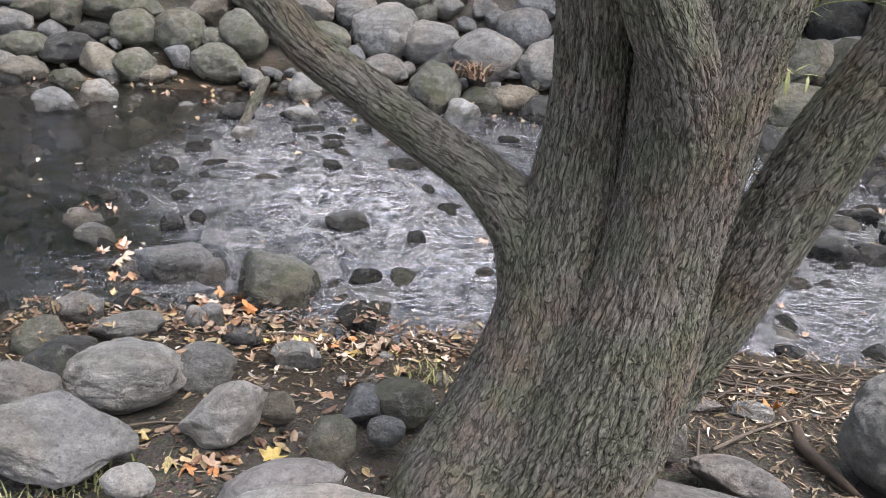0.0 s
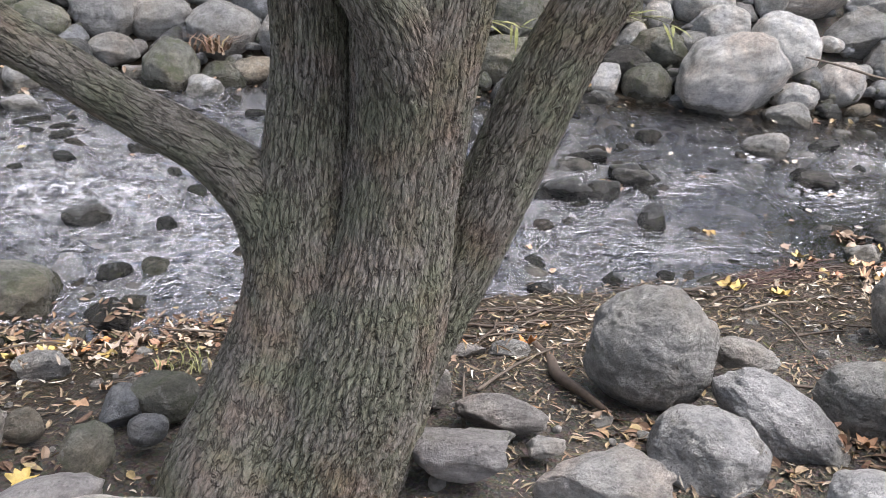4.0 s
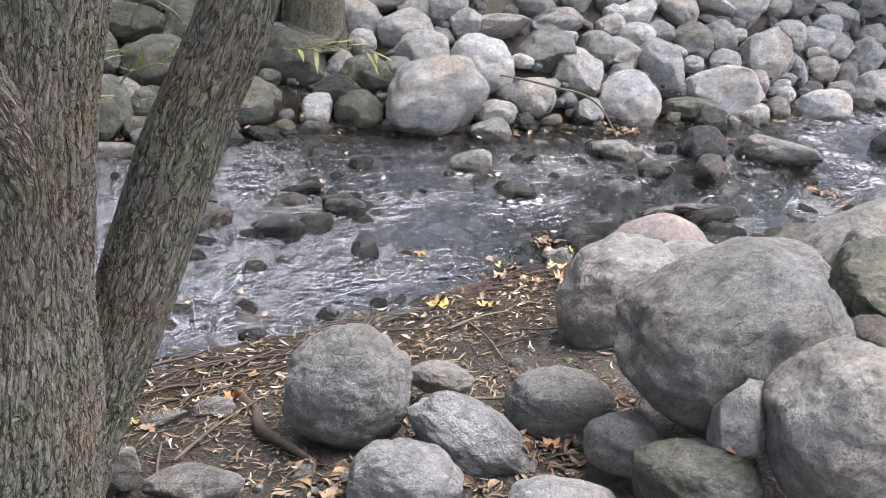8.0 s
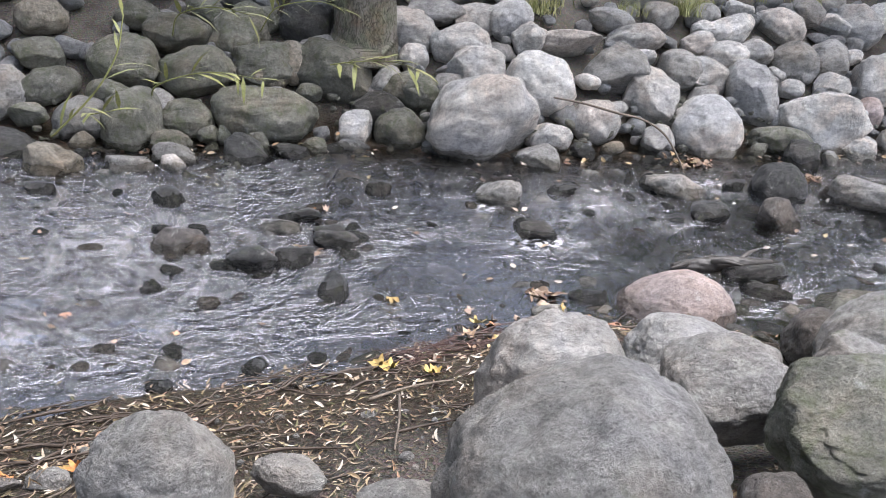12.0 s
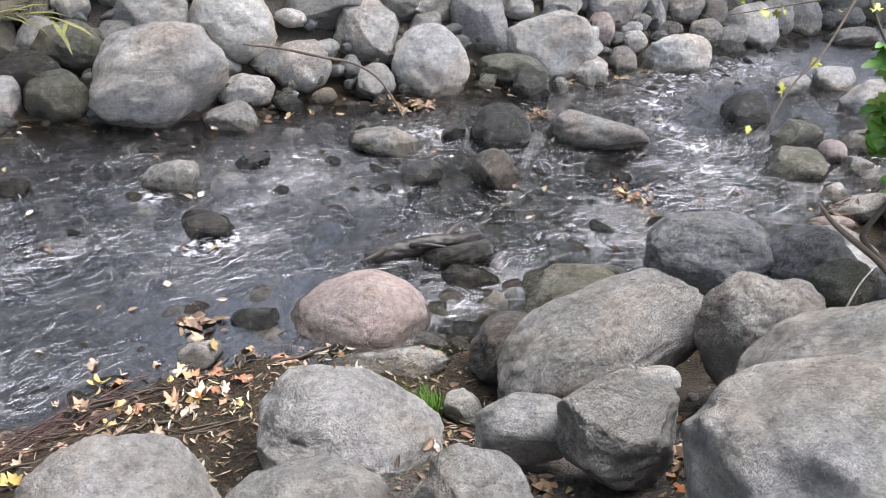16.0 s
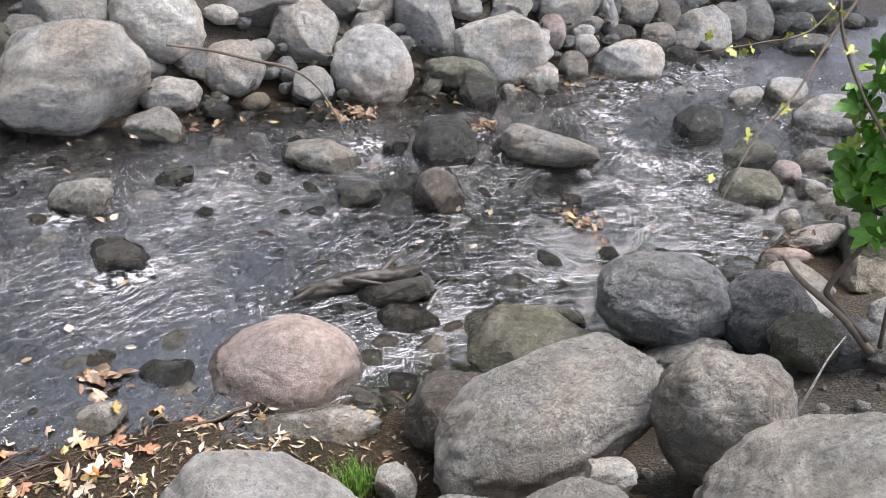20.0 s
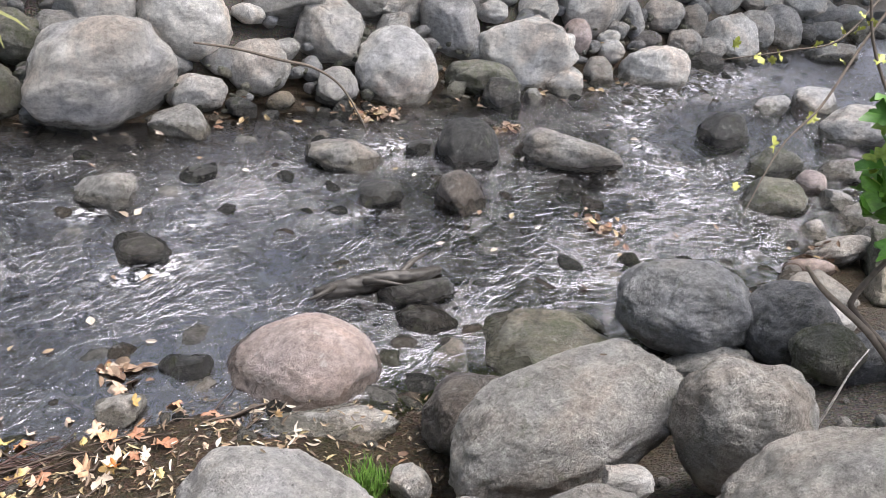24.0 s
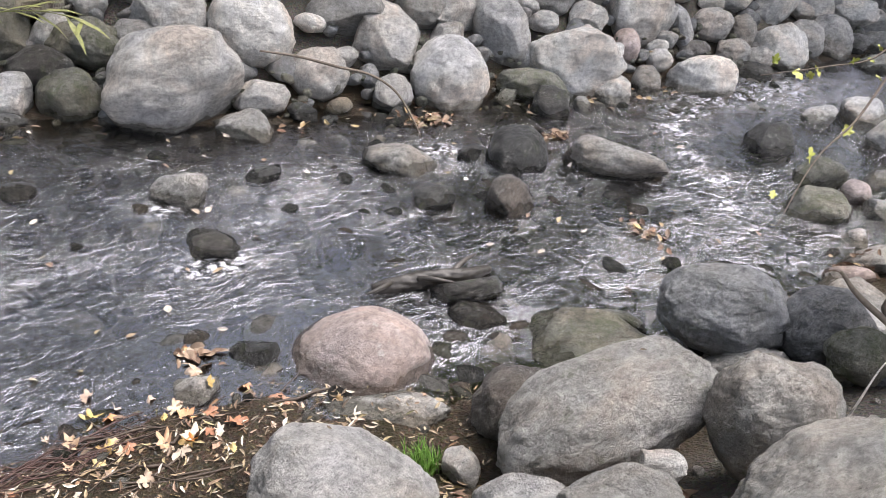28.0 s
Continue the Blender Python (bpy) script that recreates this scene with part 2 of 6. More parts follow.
def earth_material(name, dark, light, grit, wet_z=0.05):
    mat, nt, out, add, link = nodes_of(name)
    geo = add("ShaderNodeNewGeometry")

    def nz(scale, detail=6, roughness=0.65):
        n = add("ShaderNodeTexNoise", Scale=scale, Detail=detail, Roughness=roughness)
        link(geo.outputs["Position"], n.inputs["Vector"])
        return n.outputs[0]

    col = mixed(nt, link, ramp(nt, link, nz(3.5, 9, 0.7), [(0.3, 0.0), (0.7, 1.0)]), dark, light)
    vor = add("ShaderNodeTexVoronoi", Scale=75.0)
    link(geo.outputs["Position"], vor.inputs["Vector"])
    col = mixed(nt, link, grit, col, mixed(nt, link, 0.75, col, vor.outputs[1], "MULTIPLY"))
    fleck = ramp(nt, link, nz(60, 6, 0.8), [(0.56, 0.0), (0.66, 0.7)])
    col = mixed(nt, link, fleck, col, (0.34, 0.29, 0.20))
    moss = ramp(nt, link, nz(5, 8, 0.7), [(0.56, 0.0), (0.68, 0.6)])
    col = mixed(nt, link, moss, col, (0.085, 0.10, 0.04))
    sep = add("ShaderNodeSeparateXYZ")
    link(geo.outputs["Position"], sep.inputs[0])
    dry = add("ShaderNodeMapRange")
    dry.inputs[1].default_value, dry.inputs[2].default_value = 0.08, 0.3
    link(sep.outputs[2], dry.inputs[0])
    col = mixed(nt, link, dry.outputs[0], mixed(nt, link, 1.0, col, (0.46, 0.365, 0.25), "MULTIPLY"), col)
    b = add("ShaderNodeBsdfPrincipled")
    rough = add("ShaderNodeMapRange")
    rough.inputs[3].default_value, rough.inputs[4].default_value = 0.45, 0.95
    link(dry.outputs[0], rough.inputs[0])
    link(rough.outputs[0], b.inputs["Roughness"])
    link(col, b.inputs["Base Color"])
    h = add("ShaderNodeMath")
    h.operation = "MULTIPLY_ADD"
    h.inputs[1].default_value = 0.5
    link(vor.outputs[0], h.inputs[0])
    link(nz(28, 9, 0.75), h.inputs[2])
    bump = add("ShaderNodeBump", Strength=1.0, Distance=0.04)
    link(h.outputs[0], bump.inputs["Height"])
    link(bump.outputs[0], b.inputs["Normal"])
    link(b.outputs[0], out.inputs[0])
    return mat


EARTH = earth_material("bank_earth", (0.06, 0.053, 0.044), (0.20, 0.18, 0.152), 0.4)


def water_material():
    """Clear shallow water: the bed shows through, the sky glosses it; white foam where the flow breaks, also painted
    sky gleam.
    """
    mat, nt, out, add, link = nodes_of("stream_water")
    geo = add("ShaderNodeNewGeometry")
    squash = add("ShaderNodeMapping")
    squash.inputs["Scale"].default_value = (1.0, 1.5, 1.0)
    link(geo.outputs["Position"], squash.inputs["Vector"])

    def nz(scale, detail, roughness, distort):
        n = add("ShaderNodeTexNoise", Scale=scale, Detail=detail, Roughness=roughness, Distortion=distort)
        link(squash.outputs[0], n.inputs["Vector"])
        return n.outputs[0]

    calm = add("ShaderNodeAttribute")
    calm.attribute_name = "swift"
    # smooth tongues between broken stretches, drawn out along the flow
    long = add("ShaderNodeMapping")
    long.inputs["Scale"].default_value = (0.8, 1.7, 1.0)
    link(geo.outputs["Position"], long.inputs["Vector"])
    patch = add("ShaderNodeTexNoise", Scale=2.4, Detail=5.0, Roughness=0.62, Distortion=0.8)
    link(long.outputs[0], patch.inputs["Vector"])
    force = add("ShaderNodeMath")
    force.operation = "MULTIPLY"
    link(calm.outputs["Fac"], force.inputs[0])
    link(ramp(nt, link, patch.outputs[0], [(0.36, 0.55), (0.64, 1.3)]), force.inputs[1])
    heave = add("ShaderNodeMath")
    heave.operation = "MULTIPLY"
    link(nz(15.0, 6.0, 0.64, 0.5), heave.inputs[0])
    link(force.outputs[0], heave.inputs[1])
    bump = add("ShaderNodeBump", Strength=1.0, Distance=0.03)
    link(heave.outputs[0], bump.inputs["Height"])
    clear = add("ShaderNodeBsdfTransparent")
    clear.inputs[0].default_value = (0.92, 0.88, 0.80, 1)
    gloss = add("ShaderNodeBsdfGlossy", Roughness=0.1)
    gloss.inputs[0].default_value = (0.95, 0.95, 1.0, 1)
    link(bump.outputs[0], gloss.inputs["Normal"])
    fres = add("ShaderNodeFresnel", IOR=2.7)
    link(bump.outputs[0], fres.inputs["Normal"])
    mix = add("ShaderNodeMixShader")
    link(fres.outputs[0], mix.inputs[0])
    link(clear.outputs[0], mix.inputs[1])
    link(gloss.outputs[0], mix.inputs[2])
    foam_gleam = add("ShaderNodeBsdfDiffuse")
    foam_gleam.inputs[0].default_value = (0.78, 0.78, 0.80, 1)
    attr = add("ShaderNodeAttribute")
    attr.attribute_name = "foam_gleam"
    bub = add("ShaderNodeTexNoise", Scale=13.0, Detail=7.0, Roughness=0.68, Distortion=1.5)
    link(squash.outputs[0], bub.inputs["Vector"])
    some = add("ShaderNodeMath")
    some.operation = "MULTIPLY"
    link(attr.outputs["Fac"], some.inputs[0])
    link(ramp(nt, link, bub.outputs[0], [(0.5, 0.0), (0.6, 0.9)]), some.inputs[1])
    mix2 = add("ShaderNodeMixShader")
    link(some.outputs[0], mix2.inputs[0])
    link(mix.outputs[0], mix2.inputs[1])
    link(foam_gleam.outputs[0], mix2.inputs[2])
    link(mix2.outputs[0], out.inputs[0])
    return mat


WATER = water_material()


def bark_material():
    mat, nt, out, add, link = nodes_of("furrowed_bark")
    geo = add("ShaderNodeNewGeometry")
    attr = add("ShaderNodeAttribute")
    attr.attribute_name = "ridge"

    def nz(scale, detail=6, roughness=0.65, stretch=1.0):
        m = add("ShaderNodeMapping")
        m.inputs["Scale"].default_value = (1, 1, stretch)
        link(geo.outputs["Position"], m.inputs["Vector"])
        n = add("ShaderNodeTexNoise", Scale=scale, Detail=detail, Roughness=roughness)
        link(m.outputs[0], n.inputs["Vector"])
        return n.outputs[0]

    grain = add("ShaderNodeAttribute")
    grain.attribute_name = "grain"
    def furrows(scale, width):
        """Interlacing ridges with narrow cracks between them."""
        n = add("ShaderNodeTexNoise", Scale=scale, Detail=3.0, Roughness=0.55, Distortion=0.3)
        link(grain.outputs["Vector"], n.inputs["Vector"])
        off = add("ShaderNodeMath")
        off.operation = "SUBTRACT"
        link(n.outputs[0], off.inputs[0])
        off.inputs[1].default_value = 0.5
        size = add("ShaderNodeMath")
        size.operation = "ABSOLUTE"
        link(off.outputs[0], size.inputs[0])
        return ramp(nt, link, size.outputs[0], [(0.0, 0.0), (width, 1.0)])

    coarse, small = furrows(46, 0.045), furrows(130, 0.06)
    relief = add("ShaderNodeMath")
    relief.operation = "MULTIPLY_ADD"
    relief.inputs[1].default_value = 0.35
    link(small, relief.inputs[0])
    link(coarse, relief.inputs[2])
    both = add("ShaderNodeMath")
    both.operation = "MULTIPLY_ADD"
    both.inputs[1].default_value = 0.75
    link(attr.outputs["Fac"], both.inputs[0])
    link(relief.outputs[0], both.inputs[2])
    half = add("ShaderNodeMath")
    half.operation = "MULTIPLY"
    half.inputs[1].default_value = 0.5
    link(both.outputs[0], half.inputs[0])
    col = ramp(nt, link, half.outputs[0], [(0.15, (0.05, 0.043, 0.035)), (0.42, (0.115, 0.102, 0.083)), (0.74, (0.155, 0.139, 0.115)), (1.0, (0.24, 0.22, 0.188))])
    col = mixed(nt, link, ramp(nt, link, nz(6, 8), [(0.42, 0.0), (0.62, 0.8)]), col, mixed(nt, link, 1.0, col, (0.80, 0.94, 0.72), "MULTIPLY"))
    col = mixed(nt, link, ramp(nt, link, nz(4, 6), [(0.5, 0.0), (0.7, 0.8)]), col, mixed(nt, link, 1.0, col, (1.12, 0.84, 0.72), "MULTIPLY"))
    col = mixed(nt, link, 0.5, col, mixed(nt, link, 1.0, col, ramp(nt, link, nz(110, 8, 0.85, 0.4), [(0.34, 0.3), (0.5, 1.0), (0.66, 1.8)]), "MULTIPLY"))
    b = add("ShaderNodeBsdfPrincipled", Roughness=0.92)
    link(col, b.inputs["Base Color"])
    rise = add("ShaderNodeMath")
    rise.operation = "MULTIPLY_ADD"
    rise.inputs[1].default_value = 0.5
    link(nz(95, 9, 0.85, 0.3), rise.inputs[0])
    link(relief.outputs[0], rise.inputs[2])
    bump = add("ShaderNodeBump", Strength=1.0, Distance=0.013)
    link(rise.outputs[0], bump.inputs["Height"])
    link(bump.outputs[0], b.inputs["Normal"])
    link(b.outputs[0], out.inputs[0])
    return mat


BARK = bark_material()


def leaf_material(name, stops, rough=0.6, by_island=False):
    mat, nt, out, add, link = nodes_of(name)
    if by_island:
        src = add("ShaderNodeNewGeometry").outputs["Random Per Island"]
    else:
        src = add("ShaderNodeObjectInfo").outputs["Random"]
    col = ramp(nt, link, src, stops)
    geo = add("ShaderNodeNewGeometry")
    n = add("ShaderNodeTexNoise", Scale=55.0, Detail=6.0, Roughness=0.7)
    link(geo.outputs["Position"], n.inputs["Vector"])
    col = mixed(nt, link, 0.65, col, mixed(nt, link, 1.0, col, ramp(nt, link, n.outputs[0], [(0.3, 0.35), (0.48, 0.85), (0.7, 1.25)]), "MULTIPLY"))
    b = add("ShaderNodeBsdfPrincipled", Roughness=rough)
    link(col, b.inputs["Base Color"])
    link(b.outputs[0], out.inputs[0])
    return mat


MAPLE = leaf_material("autumn_leaf", [(0.0, (0.20, 0.10, 0.055)), (0.12, (0.54, 0.41, 0.12)), (0.24, (0.48, 0.38, 0.28)), (0.36, (0.54, 0.20, 0.045)), (0.48, (0.46, 0.34, 0.23)), (0.6, (0.58, 0.50, 0.41)), (0.72, (0.33, 0.15, 0.08)), (0.84, (0.50, 0.38, 0.28)), (1.0, (0.16, 0.09, 0.055))])
WILLOW = leaf_material("narrow_leaf", [(0.0, (0.44, 0.38, 0.27)), (0.2, (0.62, 0.58, 0.49)), (0.45, (0.24, 0.17, 0.10)), (0.6, (0.36, 0.30, 0.16)), (0.8, (0.30, 0.20, 0.14)), (1.0, (0.13, 0.09, 0.055))], 0.6, True)
BROWN = leaf_material("brown_leaf", [(0.0, (0.12, 0.07, 0.045)), (0.35, (0.18, 0.115, 0.07)), (0.6, (0.30, 0.22, 0.155)), (0.72, (0.36, 0.28, 0.14)), (0.88, (0.21, 0.10, 0.06)), (1.0, (0.24, 0.165, 0.11))], 0.7, True)
GREEN = leaf_material("green_leaf", [(0.0, (0.05, 0.12, 0.02)), (0.6, (0.10, 0.22, 0.03)), (1.0, (0.26, 0.32, 0.05))], 0.5, True)
TWIG = leaf_material("dead_twig", [(0.0, (0.10, 0.08, 0.062)), (1.0, (0.19, 0.155, 0.12))], 0.85)
ROOT = leaf_material("wet_root", [(0.0, (0.07, 0.05, 0.035)), (1.0, (0.13, 0.09, 0.065))], 0.6)


# ---- ground and water: one sheet each, out to the horizon ----
def steps(*runs):
    return np.concatenate([np.arange(a, b, s) for a, b, s in runs])


gx = steps((-60, -6, 6), (-6, -3.5, 0.12), (-3.5, 10, 0.035), (10, 14, 0.12), (14, 66, 6))
gy = steps((-60, 0, 6), (0, 1.0, 0.12), (1.0, 7.2, 0.035), (7.2, 10, 0.12), (10, 70, 6))
GX, GY = np.meshgrid(gx, gy, indexing="ij")
GZ = land(GX, GY) - 0.13 * np.clip((GY - shore_far(GX)) * 5, 0, 1) + 0.018 * fbm(GX * 2.2, GY * 2.2, 0.0, 3) + 0.007 * fbm(GX * 11, GY * 11, 3.0, 3)
ground = tagged(new("ground", mesh_of("ground", np.stack([GX, GY, GZ], -1).reshape(-1, 3), sheet_faces(len(gx), len(gy)), EARTH)),
                "damp brown earth banks and stony stream bed", "ground", kind="structure")

wx = steps((-60, -5, 5), (-5, -3, 0.1), (-3, 10, 0.03), (10, 14, 0.1), (14, 66, 6))
wy = steps((1.6, 2.4, 0.1), (2.4, 6.9, 0.025), (6.9, 7.4, 0.1))
WX, WY = np.meshgrid(wx, wy, indexing="ij")
swift = np.interp(WX, (-2.4, -1.2, 0.8, 2.2, 3.6), (0.3, 1.8, 1.6, 1.05, 0.52)) * np.clip((np.minimum(WY - shore_near(WX), shore_far(WX) - WY) + 0.1) * 2.2, 0.2, 1)
swift = swift * np.clip(0.95 + 0.5 * fbm(WX * 1.3, WY * 2.0, 5.0, 2), 0.7, 1.3)
swift = swift * (1 - 0.85 * np.exp(-((WX + 1.7) / 0.8) ** 2 - ((WY - 3.6) / 0.7) ** 2)) * (1 - 0.8 * np.exp(-((WX + 2.4) / 0.8) ** 2 - ((WY - 5.4) / 0.7) ** 2))
swift = swift * (1 - 0.45 * np.exp(-((WX - 3.4) / 1.0) ** 2 - ((WY - 3.75) / 0.6) ** 2))
warp = 0.25 * fbm(WX * 1.5, WY * 1.5, 9.0, 2)
WZ = 0.011 * fbm(WX * 3.2 + warp, WY * 5 + 2 * warp, 1.0, 3) + 0.004 * fbm(WX * 10 + 3 * warp, WY * 15 + 4 * warp, 2.0, 3)
WZ = WZ * np.clip(swift, 0.1, 1.4)
foam_gleam = np.zeros_like(WX)


def churn(x, y, r, strength, along=1.0):
    """Broken water round a place: steeper waves, and white for foam and painted sky gleam."""
    global WZ, foam_gleam
    q = np.exp(-(((WX - x) / (r * along)) ** 2 + ((WY - y) / r) ** 2))
    foam_gleam = np.maximum(foam_gleam, strength * q)
    WZ = WZ + 0.02 * strength * q * fbm(WX * 9, WY * 13, 4.0, 3)


for x, y, r, s, along in ((3.9, 4.25, 0.12, 0.8, 2), (4.9, 3.8, 0.1, 0.6, 2), (5.7, 5.1, 0.14, 0.9, 1), (7.4, 4.5, 0.14, 1.0, 1), (7.7, 4.9, 0.16, 1.0, 1),
                          (8.1, 5.2, 0.2, 1.0, 1.3), (7.3, 4.1, 0.15, 0.9, 1), (7.1, 3.8, 0.14, 0.8, 1), (8.6, 5.4, 0.3, 0.8, 2), (3.75, 4.9, 0.07, 0.9, 1.5),
                          # the wide faint spots also paint in the bright sky's reflection
                          (5.0, 4.4, 0.12, 0.35, 2), (4.2, 4.6, 0.1, 0.4, 2.5), (-0.5, 4.4, 0.7, 0.4, 1.0), (0.25, 3.8, 0.5, 0.4, 1.0), (-1.0, 5.0, 0.45, 0.35, 1.2), (1.3, 4.7, 0.5, 0.3, 1.2), (0.9, 3.6, 0.3, 0.3, 1.5), (4.6, 4.9, 0.3, 0.3, 1.5), (9.5, 5.3, 0.4, 0.7, 2)):
    churn(x, y, r, s, along)
wm = mesh_of("water", np.stack([WX, WY, WZ], -1).reshape(-1, 3), sheet_faces(len(wx), len(wy)), WATER)
wm.attributes.new("swift", "FLOAT", "POINT").data.foreach_set("value", np.clip(swift, 0.12, 1.9).ravel())
wm.attributes.new("foam_gleam", "FLOAT", "POINT").data.foreach_set("value", foam_gleam.ravel())
water = tagged(new("water", wm), "shallow rippling stream reflecting pale sky", "water", kind="structure")


# ---- stones ----
def ball(level):
    bm = bmesh.new()
    bmesh.ops.create_icosphere(bm, subdivisions=level, radius=1)
    v = np.array([q.co[:] for q in bm.verts])
    f = np.array([[q.index for q in fc.verts] for fc in bm.faces])
    bm.free()
    return v / np.linalg.norm(v, axis=1)[:, None], f


BALL = {k: ball(k) for k in (3, 4, 5, 6)}


def stone_shape(level, square, seed, rough=1.0, taper=0.0):
    """A worn stone of about unit half sizes: squared ball with broad lumps, worn flats and small dents."""
    d, f = BALL[level]
    rnd = random.Random(seed * 7 + 3)
    r = (np.abs(d) ** square).sum(1) ** (-1 / square)
    o = [rnd.uniform(-50, 50) for _ in range(3)]
    p = d * r[:, None]
    cuts, low, high, keen = (4, 0.88, 0.98, 0.75) if square < 2.12 or taper else ((9, 0.78, 0.96, 0.8) if square < 2.5 else ((15, 0.66, 0.92, 0.95) if square < 4 else (7, 0.8, 0.95, 0.9)))
    for _ in range(cuts):
        n = Vector((rnd.gauss(0, 1), rnd.gauss(0, 1), rnd.gauss(0, 1))).normalized()
        lim = rnd.uniform(low, high)
        s = p @ np.array(n)
        over = np.maximum(s - lim, 0)
        p = p - np.outer(over * rnd.uniform(keen - 0.2, keen), n)
    lump = (0.045 if taper else 0.08) * rough * fbm(d[:, 0] * 1.3 + o[0], d[:, 1] * 1.3 + o[1], d[:, 2] * 1.3 + o[2], 2)
    dent = 0.03 * rough * fbm(d[:, 0] * 4 + o[1], d[:, 1] * 4 + o[2], d[:, 2] * 4 + o[0], 4, 0.6)
    if level > 5:
        seam = np.abs(fbm(d[:, 0] * 2.1 + o[2], d[:, 1] * 2.1 + o[0], d[:, 2] * 3.5 + o[1], 3))
        dent = dent - 0.03 * np.clip(1 - seam * 14, 0, 1)
    # shallow ledges where flakes have come away
    q = 5.5 * fbm(d[:, 0] * 1.9 + o[1], d[:, 1] * 1.9 - o[0], d[:, 2] * 2.6 + o[2], 3)
    ledge = np.floor(q) + np.clip((q - np.floor(q)) * 4 - 1.5, 0, 1)
    p = p * (1 + lump + dent + 0.011 * rough * ledge)[:, None]
    if taper:
        # lower towards one end, with a saddle between
        p[:, 2] *= 1 - taper * np.clip(0.1 - p[:, 0], 0, 1.2) * np.where(p[:, 2] > 0, 1, 0.7)
    low, high = p.min(0), p.max(0)
    return (p - 0.5 * (low + high)) / (0.5 * (high - low)), f


def stone_words(kind, x, y, z, size):
    what = "boulder" if size > 0.17 else "stone"
    look_of = STONE[kind][1]
    if y > shore_far(x) - 0.05:
        where = "stacked in the rocky far bank" if z > 0.28 else "at the waterline of the far bank"
    elif y > shore_near(x) + 0.1:
        where = "standing in the shallow stream"
    else:
        where = "lying on the leafy near bank"
    return what, f"rounded {look_of} {what} {where}"


PLACED = []


def stone(kind, x, y, z, a, c, b, rx, ry, rz, square, seed, taper=0.0):
    size = (a * b) ** 0.5
    near = y < 3.4
    kind = "k" if near and kind in "lw" else kind
    # paler kinds past x 3.8: pale rock with its sunlit brightness painted in
    if y > shore_far(x) - 0.1 and x > 3.8:
        kind = {"g": "k", "b": "g", "d": "g" if z > 0.2 else "d"}.get(kind, kind)
    if shore_near(x) + 0.15 < y < shore_far(x) - 0.1 and size < 0.2 and kind != "p":
        z, square = z - 0.22 * b, max(square, 2.8)
    PLACED.append((x, y, z, (a + b + c) / 3))
    level = (6 if size > 0.12 else 5) if near else (5 if size > 0.13 else 4)
    v, f = stone_shape(level, square, seed, 0.35 if kind == "p" else 1.0, taper)
    what, label = stone_words(kind, x, y, z, size)
    ob = new(what, mesh_of(what, v * np.array((a, c, b)), f, STONE[kind][0]))
    ob.matrix_world = pose(x, y, z, rx, ry, rz)
    group = "boulders of the far bank" if y > shore_far(x) - 0.05 else ("stones in the stream" if y > shore_near(x) + 0.1 else "boulders of the near bank")
    return tagged(ob, label, what, group)


# ---- stones: kind, place, half sizes, turn, squareness, seed ----
stone('m', 1.549, 7.174, 0.485, 0.291, 0.253, 0.245, -22.9, 8.3, -28.1, 2.15, 1)
stone('m', 1.647, 7.600, 0.791, 0.214, 0.161, 0.130, -22.8, -5.5, -22.3, 2.15, 2)
stone('m', 1.949, 7.410, 0.670, 0.286, 0.221, 0.186, -22.8, -5.5, -22.3, 2.15, 3)
stone('m', 2.066, 7.059, 0.429, 0.318, 0.252, 0.218, -23.0, -10.1, -20.3, 2.15, 4)
stone('m', 2.419, 7.379, 0.672, 0.228, 0.212, 0.219, -23.3, 12.9, -30.1, 2.15, 5)
stone('m', 2.619, 7.111, 0.494, 0.262, 0.226, 0.216, -22.9, 8.3, -28.1, 3, 6)
stone('m', 2.664, 7.522, 0.787, 0.159, 0.135, 0.127, -22.8, -5.5, -22.3, 2.15, 7)
stone('d', 3.036, 7.473, 0.773, 0.262, 0.231, 0.227, -23.5, -14.7, -18.3, 2.15, 8)
stone('m', 3.178, 7.012, 0.455, 0.392, 0.301, 0.250, -24.2, 20.2, -33.4, 2.15, 9)
stone('m', 2.543, 6.649, 0.168, 0.423, 0.313, 0.245, -22.7, 1.8, -25.4, 2.15, 10)
stone('m', 1.555, 6.654, 0.109, 0.237, 0.264, 0.314, -22.8, -5.5, -22.3, 2.15, 11)
stone('m', 1.961, 6.666, 0.155, 0.201, 0.175, 0.169, -22.8, -5.5, -22.3, 2.15, 12)
stone('m', 2.088, 6.528, 0.075, 0.087, 0.079, 0.079, -22.8, -5.5, -22.3, 2.15, 13)
stone('m', 1.811, 6.418, 0.037, 0.169, 0.136, 0.120, -22.8, -5.5, -22.3, 2.15, 14)
stone('d', 2.361, 6.156, 0.047, 0.185, 0.159, 0.152, -23.1, 11.1, -29.3, 2.15, 15)
stone('m', 2.415, 6.520, 0.088, 0.135, 0.095, 0.069, -22.8, -5.5, -22.3, 2.15, 16)
stone('d', 2.681, 6.202, 0.024, 0.174, 0.117, 0.078, -22.7, 3.7, -26.1, 2.15, 17)
stone('m', 2.874, 6.275, 0.026, 0.106, 0.090, 0.086, -22.8, -5.5, -22.3, 2.15, 18)
stone('l', 3.254, 6.491, 0.105, 0.133, 0.144, 0.167, -22.8, -5.5, -22.3, 4, 19)
stone('m', 3.606, 6.417, 0.089, 0.215, 0.200, 0.206, -22.6, -0.9, -24.2, 2.15, 20)
stone('m', 3.769, 6.731, 0.358, 0.250, 0.190, 0.154, -23.3, -12.9, -19.1, 2.15, 21)
stone('g', 3.589, 6.847, 0.384, 0.116, 0.139, 0.174, -24.5, 22.0, -34.3, 2.15, 22)
